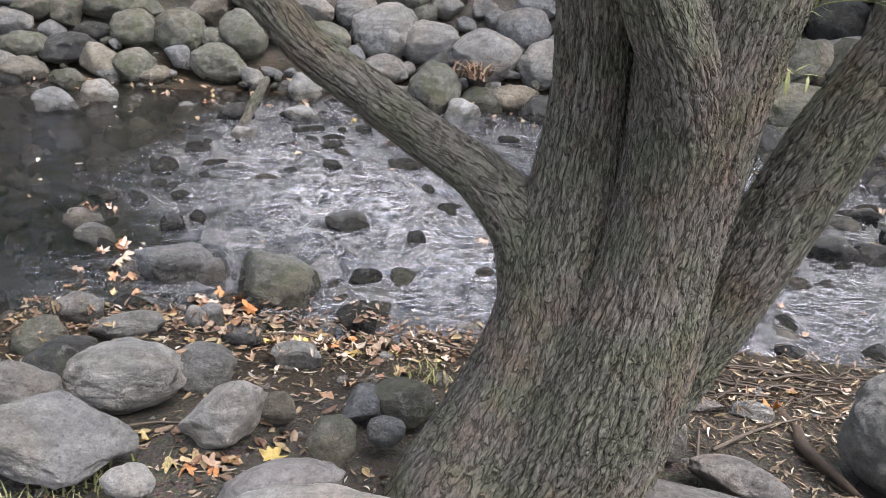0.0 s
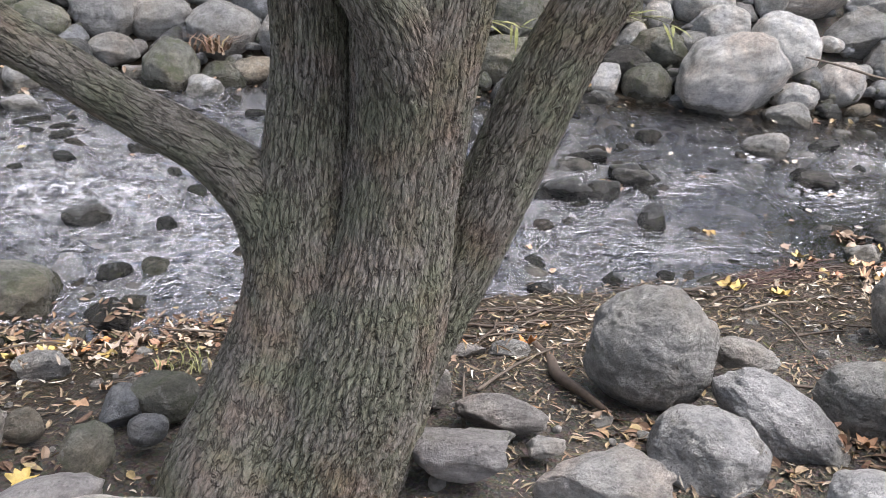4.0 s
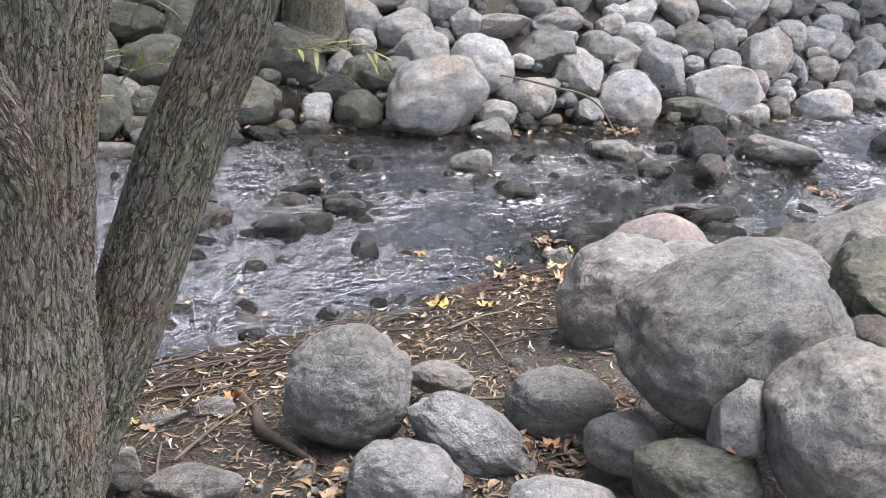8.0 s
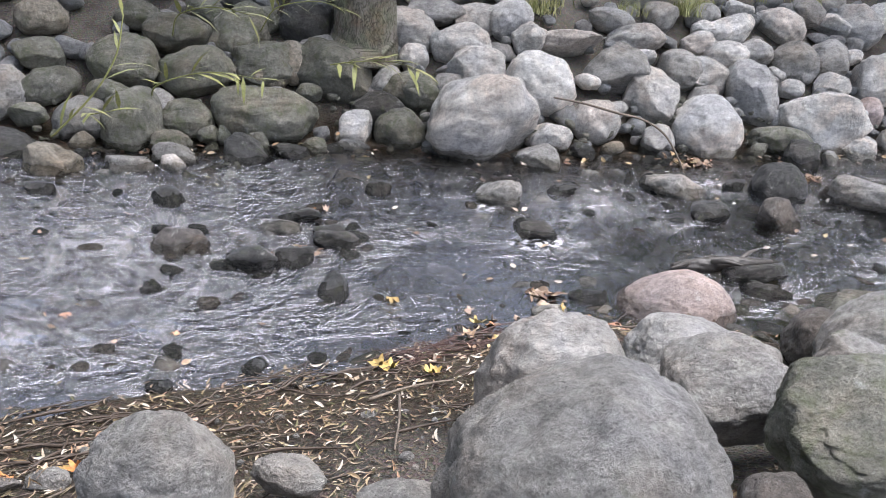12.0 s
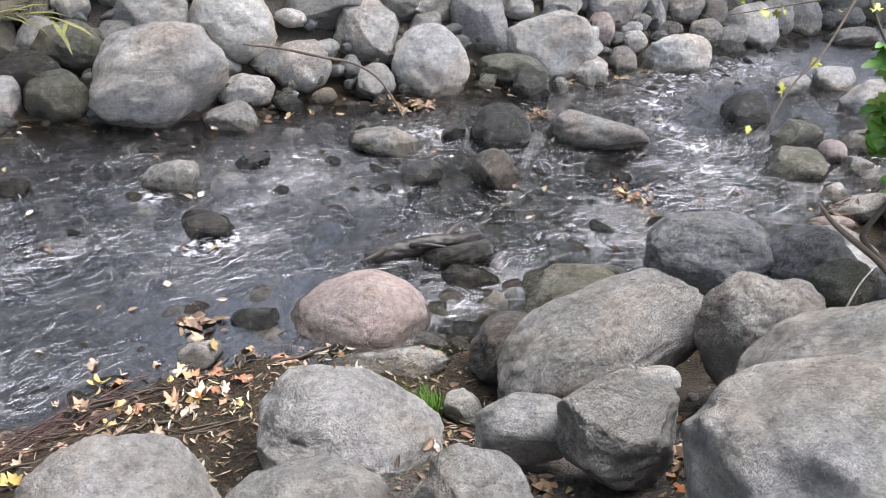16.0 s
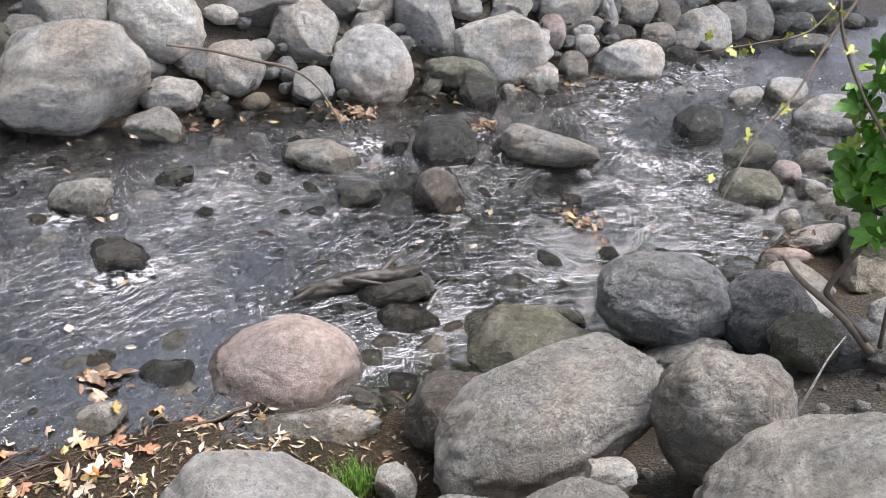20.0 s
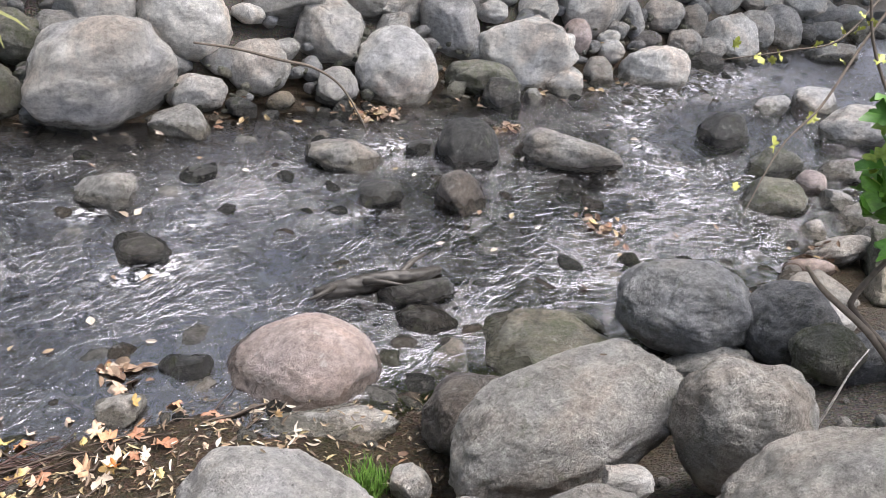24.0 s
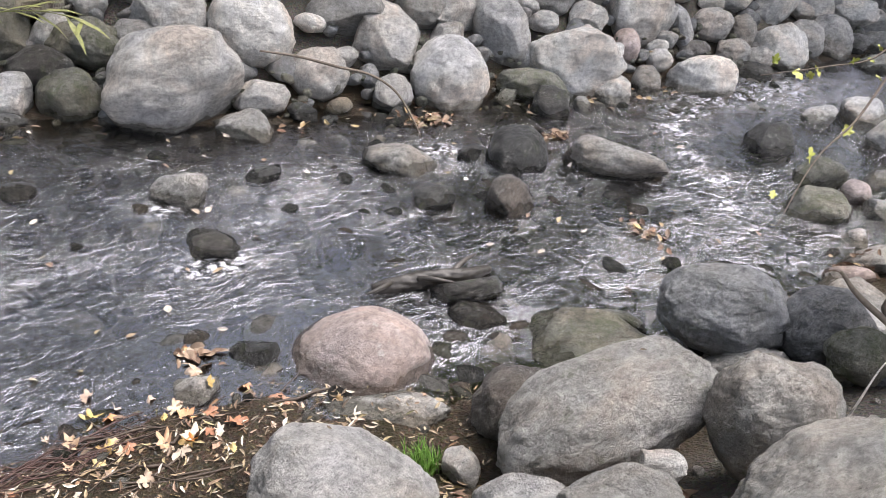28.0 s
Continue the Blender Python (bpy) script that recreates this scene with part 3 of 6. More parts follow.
stone('g', 4.214, 6.177, 0.244, 0.473, 0.398, 0.369, -24.2, -20.2, -15.7, 2.35, 23)
stone('l', 4.347, 6.767, 0.534, 0.285, 0.222, 0.188, -22.8, -5.5, -22.3, 3, 24)
stone('l', 4.893, 6.536, 0.440, 0.321, 0.282, 0.274, -22.9, 8.3, -28.1, 2.15, 25)
stone('g', 4.576, 5.795, 0.045, 0.202, 0.162, 0.142, -22.7, 1.8, -25.4, 2.15, 26)
stone('g', 3.921, 5.039, 0.037, 0.163, 0.135, 0.123, -22.8, -5.5, -22.3, 2.15, 27)
stone('d', 5.654, 6.635, 0.541, 0.331, 0.269, 0.240, -23.7, -16.6, -17.5, 3.5, 28)
stone('g', 5.922, 6.371, 0.361, 0.259, 0.259, 0.285, -23.3, 12.9, -30.1, 3.5, 29)
stone('l', 6.278, 5.998, 0.122, 0.315, 0.322, 0.359, -22.8, 5.5, -26.9, 2.15, 30)
stone('l', 6.959, 6.336, 0.379, 0.230, 0.283, 0.359, -24.5, -22.0, -14.9, 2.15, 31)
stone('w', 6.599, 6.558, 0.509, 0.240, 0.206, 0.196, -22.8, -5.5, -22.3, 3, 32)
stone('b', 6.319, 6.612, 0.541, 0.207, 0.195, 0.205, -23.3, 12.9, -30.1, 2.15, 33)
stone('l', 7.459, 5.942, 0.160, 0.410, 0.356, 0.343, -23.1, -11.1, -19.9, 2.6, 34)
stone('l', 7.395, 6.350, 0.430, 0.139, 0.112, 0.100, -22.8, -5.5, -22.3, 2.15, 35)
stone('p', 8.134, 6.060, 0.260, 0.119, 0.132, 0.157, -22.8, -5.5, -22.3, 2.15, 36)
stone('w', 8.434, 5.919, 0.154, 0.120, 0.107, 0.107, -22.8, -5.5, -22.3, 2.15, 37)
stone('d', 6.920, 5.498, 0.060, 0.164, 0.165, 0.182, -22.7, 3.7, -26.1, 3, 38)
stone('g', 7.224, 5.483, 0.030, 0.069, 0.077, 0.093, -22.8, -5.5, -22.3, 2.15, 39)
stone('l', 7.632, 5.615, 0.050, 0.168, 0.151, 0.151, -22.8, -5.5, -22.3, 2.15, 40)
stone('g', 8.098, 5.708, 0.053, 0.126, 0.135, 0.156, -22.8, -5.5, -22.3, 2.15, 41)
stone('l', 8.650, 5.588, 0.073, 0.309, 0.247, 0.216, -22.8, -5.5, -22.3, 2.15, 42)
stone('l', 8.464, 6.324, 0.432, 0.336, 0.311, 0.320, -24.5, 22.0, -34.3, 2.5, 43)
stone('b', 7.602, 6.595, 0.616, 0.252, 0.219, 0.211, -23.3, 12.9, -30.1, 2.15, 44)
stone('b', 8.009, 6.596, 0.638, 0.212, 0.206, 0.220, -24.5, 22.0, -34.3, 2.15, 45)
stone('g', 7.178, 6.732, 0.680, 0.206, 0.166, 0.147, -22.8, -5.5, -22.3, 2.15, 46)
stone('l', 7.692, 7.008, 0.914, 0.266, 0.214, 0.188, -24.5, 22.0, -34.3, 2.15, 47)
stone('g', 8.093, 7.139, 1.019, 0.197, 0.173, 0.169, -23.3, 12.9, -30.1, 2.15, 48)
stone('w', 7.058, 6.977, 0.840, 0.275, 0.204, 0.160, -23.3, -12.9, -19.1, 3, 49)
stone('l', 6.672, 6.887, 0.746, 0.172, 0.139, 0.123, -22.8, -5.5, -22.3, 2.15, 50)
stone('l', 8.662, 7.003, 0.903, 0.260, 0.240, 0.246, -23.3, 12.9, -30.1, 2.15, 51)
stone('b', 9.781, 7.228, 0.994, 0.302, 0.280, 0.288, -22.7, 3.7, -26.1, 2.15, 52)
stone('l', 9.257, 6.670, 0.643, 0.226, 0.210, 0.216, -22.8, -5.5, -22.3, 2.15, 53)
stone('g', 9.338, 6.247, 0.342, 0.186, 0.162, 0.157, -22.8, -5.5, -22.3, 2.15, 54)
stone('l', 8.932, 6.221, 0.348, 0.102, 0.152, 0.213, -23.5, -14.7, -18.3, 2.15, 55)
stone('l', 6.021, 6.945, 0.770, 0.293, 0.200, 0.136, -23.0, -10.1, -20.3, 2.15, 56)
stone('l', 5.275, 6.913, 0.731, 0.377, 0.227, 0.115, -23.3, -12.9, -19.1, 3, 57)
stone('l', 4.301, 6.996, 0.686, 0.280, 0.227, 0.201, -22.8, -5.5, -22.3, 2.15, 58)
stone('l', 3.878, 6.992, 0.575, 0.133, 0.129, 0.138, -22.8, -5.5, -22.3, 2.15, 59)
stone('g', 3.893, 7.266, 0.768, 0.301, 0.237, 0.202, -22.9, 8.3, -28.1, 2.15, 60)
stone('d', 4.165, 7.361, 0.919, 0.287, 0.201, 0.144, -22.8, -5.5, -22.3, 3, 61)
stone('l', 4.814, 7.169, 0.875, 0.231, 0.203, 0.198, -22.8, -5.5, -22.3, 2.15, 62)
stone('g', 6.409, 7.189, 0.948, 0.173, 0.157, 0.158, -22.8, -5.5, -22.3, 2.15, 63)
stone('g', 5.848, 7.139, 0.901, 0.231, 0.164, 0.120, -22.9, 8.3, -28.1, 2.15, 64)
stone('l', 10.103, 5.963, 0.109, 0.301, 0.279, 0.286, -30.5, -6.8, -34.1, 2.6, 65)
stone('b', 11.061, 6.092, 0.114, 0.239, 0.251, 0.286, -33.4, -23.8, -23.2, 2.15, 66)
stone('d', 9.757, 6.159, 0.251, 0.132, 0.151, 0.183, -30.5, -6.8, -34.1, 2.15, 67)
stone('g', 9.363, 6.231, 0.328, 0.204, 0.170, 0.156, -30.5, -6.8, -34.1, 2.15, 68)
stone('g', 11.267, 5.538, 0.034, 0.291, 0.186, 0.110, -30.5, -6.8, -34.1, 2.15, 69)
stone('g', 11.883, 6.063, 0.058, 0.251, 0.185, 0.144, -30.5, -6.8, -34.1, 2.15, 70)
stone('l', 12.553, 6.251, 0.158, 0.230, 0.172, 0.137, -30.5, -6.8, -34.1, 2.15, 71)
stone('g', 12.903, 6.030, -0.009, 0.233, 0.167, 0.125, -30.5, -6.8, -34.1, 2.15, 72)
stone('l', 9.154, 4.702, 0.030, 0.155, 0.123, 0.108, -30.5, -6.8, -34.1, 2.15, 73)
stone('w', 9.670, 4.651, 0.045, 0.184, 0.161, 0.157, -31.5, -15.4, -28.9, 2.15, 74)
stone('l', 9.361, 4.069, 0.056, 0.295, 0.235, 0.205, -31.2, -13.7, -29.9, 2.15, 75)
stone('d', 8.214, 4.452, 0.043, 0.228, 0.183, 0.160, -30.9, -11.1, -31.5, 2.15, 76)
stone('m', 8.062, 3.866, 0.040, 0.180, 0.160, 0.158, -30.4, 6.1, -41.7, 2.15, 77)
stone('m', 7.593, 3.519, 0.042, 0.215, 0.186, 0.179, -30.5, -6.8, -34.1, 2.15, 78)
stone('p', 8.068, 3.568, 0.027, 0.098, 0.100, 0.112, -30.5, -6.8, -34.1, 2.15, 79)
stone('l', 8.045, 3.349, 0.024, 0.118, 0.102, 0.099, -30.2, 1.8, -39.1, 2.15, 80)
stone('g', 8.552, 3.602, 0.033, 0.198, 0.154, 0.129, -31.5, -15.4, -28.9, 2.15, 81)
stone('l', 7.506, 3.169, 0.019, 0.068, 0.072, 0.083, -30.5, -6.8, -34.1, 2.15, 82)
stone('g', 7.344, 2.903, 0.053, 0.218, 0.143, 0.090, -32.3, -19.6, -26.1, 2.15, 83)
stone('p', 7.040, 2.879, 0.032, 0.139, 0.093, 0.060, -30.5, -6.8, -34.1, 2.15, 84)
stone('d', 6.095, 4.812, 0.050, 0.218, 0.201, 0.206, -33.9, -25.5, -21.9, 2.15, 85)
stone('n', 5.707, 4.293, 0.041, 0.176, 0.172, 0.185, -30.2, 1.8, -39.1, 2.15, 86)
stone('g', 5.316, 5.016, 0.035, 0.256, 0.190, 0.149, -30.2, 0.1, -38.1, 2.15, 87)
stone('g', 6.734, 4.534, 0.034, 0.367, 0.236, 0.141, -30.4, 5.3, -41.2, 3, 88)
stone('d', 4.450, 5.124, 0.013, 0.115, 0.082, 0.060, -33.4, -23.8, -23.2, 2.15, 89)
stone('d', 3.929, 4.480, -0.002, 0.158, 0.119, 0.096, -30.5, -6.8, -34.1, 2.15, 90)
stone('d', 4.924, 3.579, 0.029, 0.199, 0.120, 0.061, -31.8, -17.1, -27.8, 3, 91)
stone('d', 4.885, 3.390, -0.012, 0.154, 0.121, 0.104, -30.5, -6.8, -34.1, 2.15, 92)
stone('p', 4.235, 3.345, -0.075, 0.338, 0.285, 0.285, 0.0, 0.3, -32.6, 2.05, 93, 0.35)
stone('l', 4.205, 3.019, -0.085, 0.271, 0.176, 0.108, -30.8, -10.3, -32.0, 3, 94)
stone('l', 3.719, 2.455, 0.220, 0.312, 0.245, 0.200, 0.0, 3.0, -28.2, 2.4, 95)
stone('n', 4.597, 2.663, 0.115, 0.202, 0.164, 0.172, 0.0, 0.0, -18.1, 2.15, 96)
stone('m', 5.270, 2.970, -0.010, 0.380, 0.280, 0.110, 0.0, -4.0, -36.1, 2.6, 97)
stone('m', 5.466, 3.095, 0.012, 0.190, 0.121, 0.071, -30.2, 0.1, -38.1, 3, 98)
stone('g', 4.655, 2.301, 0.350, 0.425, 0.270, 0.195, 0.0, -30.0, -23.2, 2.4, 99)
stone('g', 4.977, 1.895, 0.540, 0.222, 0.180, 0.240, 0.0, 0.4, -41.2, 2.08, 100)
stone('b', 5.763, 2.711, 0.250, 0.311, 0.248, 0.215, 0.0, -2.6, -36.6, 2.1, 101)
stone('b', 6.050, 2.393, 0.284, 0.214, 0.193, 0.193, -33.9, -25.5, -21.9, 2.1, 102)
stone('g', 5.692, 2.493, 0.092, 0.217, 0.142, 0.088, -31.8, -17.1, -27.8, 2.15, 103)
stone('m', 5.914, 2.135, 0.352, 0.144, 0.128, 0.125, -33.4, -23.8, -23.2, 2.4, 104)
stone('b', 6.097, 2.041, 0.307, 0.159, 0.133, 0.122, -34.8, -28.0, -20.0, 2.4, 105)
stone('g', 4.613, 1.246, 0.820, 0.476, 0.360, 0.320, 0.0, -0.7, -26.6, 2.3, 106)
stone('l', 4.511, 1.910, 0.510, 0.072, 0.062, 0.060, -30.5, -6.8, -34.1, 3, 107)
stone('l', 4.072, 2.015, 0.445, 0.150, 0.115, 0.095, 0.0, -5.0, -37.0, 4, 108)
stone('g', 4.187, 1.756, 0.570, 0.166, 0.132, 0.155, 0.0, 0.4, -22.8, 3.2, 109)
stone('w', 4.234, 2.528, 0.066, 0.072, 0.069, 0.073, -29.9, -12.5, -28.2, 3, 110)
stone('g', 3.604, 1.648, 0.655, 0.190, 0.150, 0.185, 0.0, 0.0, -33.1, 3.2, 111)
stone('g', 4.113, 0.953, 0.910, 0.431, 0.340, 0.360, 0.0, 0.0, -23.9, 2.4, 112)
stone('l', 4.235, 1.363, 0.598, 0.195, 0.129, 0.083, -29.2, -3.8, -33.1, 2.15, 113)
stone('g', 1.601, 2.056, 0.391, 0.214, 0.180, 0.212, 0.0, -0.4, -19.9, 2.0, 114, 0.001)
stone('l', 2.928, 2.224, 0.368, 0.292, 0.245, 0.290, 0.0, 1.0, -33.3, 2.05, 115)
stone('g', 2.513, 1.368, 0.735, 0.337, 0.280, 0.305, 0.0, -1.0, -28.6, 2.35, 116, 0.3)
stone('g', 2.486, 0.927, 0.720, 0.217, 0.208, 0.221, -25.0, -22.8, -21.1, 2.1, 117)
stone('l', 2.308, 1.101, 0.659, 0.084, 0.102, 0.129, -23.8, 15.7, -38.1, 2.8, 118)
stone('g', 2.256, 1.770, 0.320, 0.192, 0.155, 0.137, -22.9, 1.0, -31.7, 2.1, 119)
stone('g', 2.193, 1.384, 0.438, 0.120, 0.103, 0.097, -23.0, 4.7, -33.3, 2.15, 120)
stone('m', 2.166, 1.082, 0.523, 0.174, 0.133, 0.108, -22.9, -0.8, -30.9, 2.15, 121)
stone('g', 1.899, 1.738, 0.305, 0.234, 0.161, 0.112, -25.4, 24.8, -42.6, 2.1, 122)
stone('g', 1.977, 2.084, 0.309, 0.120, 0.084, 0.060, -22.9, 2.9, -32.5, 2.15, 123)
stone('w', 1.585, 1.605, 0.315, 0.170, 0.147, 0.135, -22.9, -0.8, -30.9, 2.3, 124)
stone('n', 2.925, 1.175, 0.710, 0.098, 0.085, 0.115, 0.0, 0.0, -31.0, 2.15, 125)
stone('g', 3.253, 1.792, 0.600, 0.202, 0.200, 0.175, 0.0, -6.0, -25.4, 2.3, 126)
stone('m', 3.418, 1.280, 0.770, 0.330, 0.245, 0.170, 0.0, -3.0, -23.4, 4, 127)
stone('l', 1.856, 1.231, 0.437, 0.160, 0.111, 0.078, -24.6, 5.2, -24.1, 2.15, 128)
stone('l', 1.181, 1.424, 0.411, 0.177, 0.125, 0.091, -25.0, -11.2, -16.6, 2.6, 129)
stone('s', 0.845, 1.644, 0.356, 0.156, 0.102, 0.064, -24.5, -3.9, -19.9, 3, 130)
stone('s', 1.054, 1.872, 0.303, 0.141, 0.090, 0.054, -24.5, -0.3, -21.6, 2.3, 131)
stone('g', 0.958, 1.746, 0.314, 0.098, 0.059, 0.030, -25.0, -11.2, -16.6, 3, 132)
stone('l', 1.131, 1.691, 0.320, 0.057, 0.041, 0.031, -25.0, -11.2, -16.6, 3, 133)
stone('m', -0.626, 3.221, 0.041, 0.185, 0.171, 0.175, -25.5, -4.1, 2.2, 4.5, 134)
stone('b', -1.130, 3.290, 0.033, 0.183, 0.155, 0.144, -25.5, 3.2, -1.3, 2.6, 135)
stone('b', -0.951, 3.296, 0.021, 0.092, 0.084, 0.086, -25.5, 0.5, 0.0, 2.15, 136)
stone('g', -0.796, 2.070, 0.271, 0.191, 0.145, 0.119, -25.9, -9.5, 4.8, 2.1, 137)
stone('g', -0.609, 2.297, 0.179, 0.095, 0.086, 0.086, -25.6, 5.0, -2.1, 4, 138)
stone('g', -1.079, 2.680, 0.053, 0.156, 0.103, 0.065, -26.2, -13.1, 6.6, 2.15, 139)
stone('g', -1.334, 2.812, 0.037, 0.108, 0.085, 0.073, -25.5, -4.1, 2.2, 2.15, 140)
stone('l', -0.403, 1.876, 0.318, 0.128, 0.101, 0.086, -28.5, -25.5, 13.4, 3, 141)
stone('g', -0.773, 1.637, 0.368, 0.207, 0.152, 0.117, -25.2, 8.5, -0.8, 3, 142)
stone('l', -0.368, 2.558, 0.091, 0.096, 0.074, 0.063, -25.5, 1.4, -0.4, 3, 143)
stone('b', -0.636, 2.734, 0.044, 0.084, 0.064, 0.052, -25.5, -4.1, 2.2, 2.15, 144)
stone('l', -0.803, 2.849, 0.037, 0.059, 0.061, 0.068, -25.5, -4.1, 2.2, 2.15, 145)
stone('b', -0.043, 2.082, 0.254, 0.070, 0.062, 0.062, -27.6, -22.0, 11.3, 3, 146)
stone('m', 0.082, 2.109, 0.260, 0.105, 0.087, 0.079, -25.6, 5.0, -2.1, 2.15, 147)
stone('b', 0.055, 1.913, 0.296, 0.059, 0.050, 0.047, -26.2, -13.1, 6.6, 2.15, 148)
stone('m', -0.081, 1.794, 0.330, 0.068, 0.067, 0.073, -25.5, -4.1, 2.2, 3, 149)
stone('t', -0.293, 2.021, 0.255, 0.056, 0.050, 0.050, -25.5, -4.1, 2.2, 2.15, 150)
stone('s', -0.161, 1.560, 0.361, 0.165, 0.107, 0.066, -26.2, -13.1, 6.6, 2.15, 151)
stone('w', -0.004, 1.428, 0.390, 0.250, 0.151, 0.076, -26.6, -2.0, -6.9, 2.15, 152)
stone('l', -0.537, 1.529, 0.348, 0.068, 0.053, 0.045, -25.0, -4.2, 5.1, 2.15, 153)
stone('g', -1.046, 1.934, 0.281, 0.112, 0.092, 0.084, -25.0, 3.1, 1.7, 2.15, 154)
stone('m', -1.332, 2.507, 0.068, 0.105, 0.094, 0.094, -26.3, -17.7, 11.7, 2.15, 155)
stone('d', -0.451, 3.998, 0.021, 0.119, 0.094, 0.080, -25.8, -8.6, 4.4, 3, 156)
stone('d', -0.076, 3.909, 0.013, 0.050, 0.048, 0.051, -25.5, -4.1, 2.2, 2.15, 157)
stone('d', -0.261, 3.428, 0.010, 0.084, 0.059, 0.043, -25.5, -4.1, 2.2, 2.15, 158)
stone('d', -1.324, 3.778, 0.017, 0.074, 0.066, 0.065, -25.5, -4.1, 2.2, 2.15, 159)
stone('d', -1.232, 3.896, 0.012, 0.047, 0.045, 0.047, -25.5, -4.1, 2.2, 2.15, 160)
stone('d', -1.709, 4.614, 0.020, 0.101, 0.081, 0.072, -25.5, -4.1, 2.2, 2.15, 161)
stone('d', -1.621, 4.988, 0.021, 0.079, 0.072, 0.072, -25.5, -4.1, 2.2, 2.15, 162)
stone('d', -1.610, 5.703, 0.030, 0.136, 0.110, 0.097, -26.2, -13.1, 6.6, 2.15, 163)
stone('g', -1.433, 5.315, 0.018, 0.098, 0.075, 0.061, -25.5, -4.1, 2.2, 2.15, 164)
stone('g', -1.153, 5.864, 0.026, 0.140, 0.104, 0.083, -25.5, 3.2, -1.3, 2.15, 165)
stone('g', -1.273, 6.448, 0.050, 0.143, 0.142, 0.156, -25.6, 5.0, -2.1, 2.15, 166)
stone('d', -0.277, 5.011, 0.017, 0.115, 0.081, 0.058, -25.5, -4.1, 2.2, 2.15, 167)
stone('d', -0.792, 5.240, 0.015, 0.075, 0.059, 0.050, -25.5, -4.1, 2.2, 2.15, 168)
stone('g', -1.771, 3.736, 0.015, 0.113, 0.081, 0.061, -25.5, -4.1, 2.2, 2.15, 169)
stone('g', -1.613, 3.555, 0.015, 0.098, 0.077, 0.066, -25.9, 9.5, -4.3, 2.15, 170)
stone('g', -2.691, 5.863, 0.038, 0.156, 0.131, 0.122, -25.5, -4.1, 2.2, 2.15, 171)
stone('b', -2.843, 5.570, 0.038, 0.165, 0.138, 0.127, -25.5, -4.1, 2.2, 2.15, 172)
stone('m', -3.064, 6.154, 0.036, 0.154, 0.127, 0.116, -25.5, -4.1, 2.2, 2.15, 173)
stone('m', -2.676, 6.474, 0.100, 0.170, 0.158, 0.163, -25.5, -4.1, 2.2, 2.15, 174)
stone('m', -2.039, 6.631, 0.146, 0.241, 0.194, 0.172, -25.5, 1.4, -0.4, 2.15, 175)
stone('m', -1.911, 6.921, 0.330, 0.215, 0.208, 0.223, -25.5, -4.1, 2.2, 2.15, 176)
stone('m', -2.429, 6.852, 0.335, 0.231, 0.205, 0.202, -25.5, -4.1, 2.2, 2.15, 177)
stone('m', -2.796, 6.796, 0.328, 0.211, 0.176, 0.162, -25.5, -4.1, 2.2, 2.15, 178)
stone('d', -3.117, 6.723, 0.292, 0.155, 0.112, 0.085, -25.5, -4.1, 2.2, 2.15, 179)
stone('m', -2.157, 6.837, 0.300, 0.102, 0.094, 0.096, -25.5, -4.1, 2.2, 2.15, 180)
stone('m', -1.241, 7.049, 0.348, 0.237, 0.180, 0.148, -25.9, 9.5, -4.3, 2.15, 181)
stone('g', -0.769, 7.258, 0.390, 0.305, 0.258, 0.242, -26.8, -17.5, 8.9, 2.15, 182)
stone('g', -0.379, 7.263, 0.354, 0.272, 0.219, 0.192, -26.0, -11.3, 5.7, 2.15, 183)
stone('g', 0.130, 7.078, 0.295, 0.305, 0.266, 0.258, -25.7, 6.8, -3.0, 2.15, 184)
stone('b', 0.422, 7.312, 0.503, 0.242, 0.210, 0.202, -25.8, -8.6, 4.4, 2.15, 185)
stone('g', 0.629, 6.980, 0.301, 0.235, 0.208, 0.205, -28.7, -26.4, 13.9, 2.15, 186)
stone('m', -0.260, 6.595, 0.083, 0.218, 0.226, 0.257, -25.5, 3.2, -1.3, 2.15, 187)
stone('l', 0.003, 6.357, 0.038, 0.141, 0.123, 0.119, -25.5, -4.1, 2.2, 2.15, 188)
stone('g', -0.705, 6.924, 0.151, 0.198, 0.159, 0.140, -25.5, 3.2, -1.3, 2.15, 189)
stone('g', -1.048, 7.374, 0.533, 0.195, 0.164, 0.152, -25.5, -4.1, 2.2, 2.15, 190)
stone('m', -1.620, 7.112, 0.436, 0.214, 0.195, 0.198, -25.5, -4.1, 2.2, 2.15, 191)
stone('t', 2.832, 7.098, 0.498, 0.160, 0.170, 0.196, -26.2, -13.1, 6.6, 2.15, 192)
stone('g', 3.100, 7.177, 0.570, 0.171, 0.151, 0.148, -25.5, -4.1, 2.2, 2.15, 193)
stone('g', 2.657, 6.658, 0.180, 0.181, 0.198, 0.233, -25.6, 5.0, -2.1, 2.15, 194)
stone('m', 2.442, 6.338, 0.034, 0.096, 0.097, 0.107, -25.5, -4.1, 2.2, 2.15, 195)
stone('g', 3.100, 7.247, 0.619, 0.188, 0.138, 0.107, -25.0, -4.2, 5.1, 2.15, 196)
stone('b', 0.515, 7.529, 0.672, 0.197, 0.150, 0.123, -25.0, -4.2, 5.1, 2.15, 197)
stone('m', -3.598, 6.511, 0.174, 0.230, 0.165, 0.124, -25.0, -4.2, 5.1, 2.15, 198)
stone('m', -3.086, 7.002, 0.485, 0.230, 0.178, 0.149, -25.0, -4.2, 5.1, 2.15, 199)
stone('g', -3.808, 6.704, 0.308, 0.178, 0.143, 0.127, -25.0, -4.2, 5.1, 2.15, 200)
stone('m', -3.695, 6.882, 0.428, 0.200, 0.149, 0.119, -25.0, -4.2, 5.1, 2.15, 201)
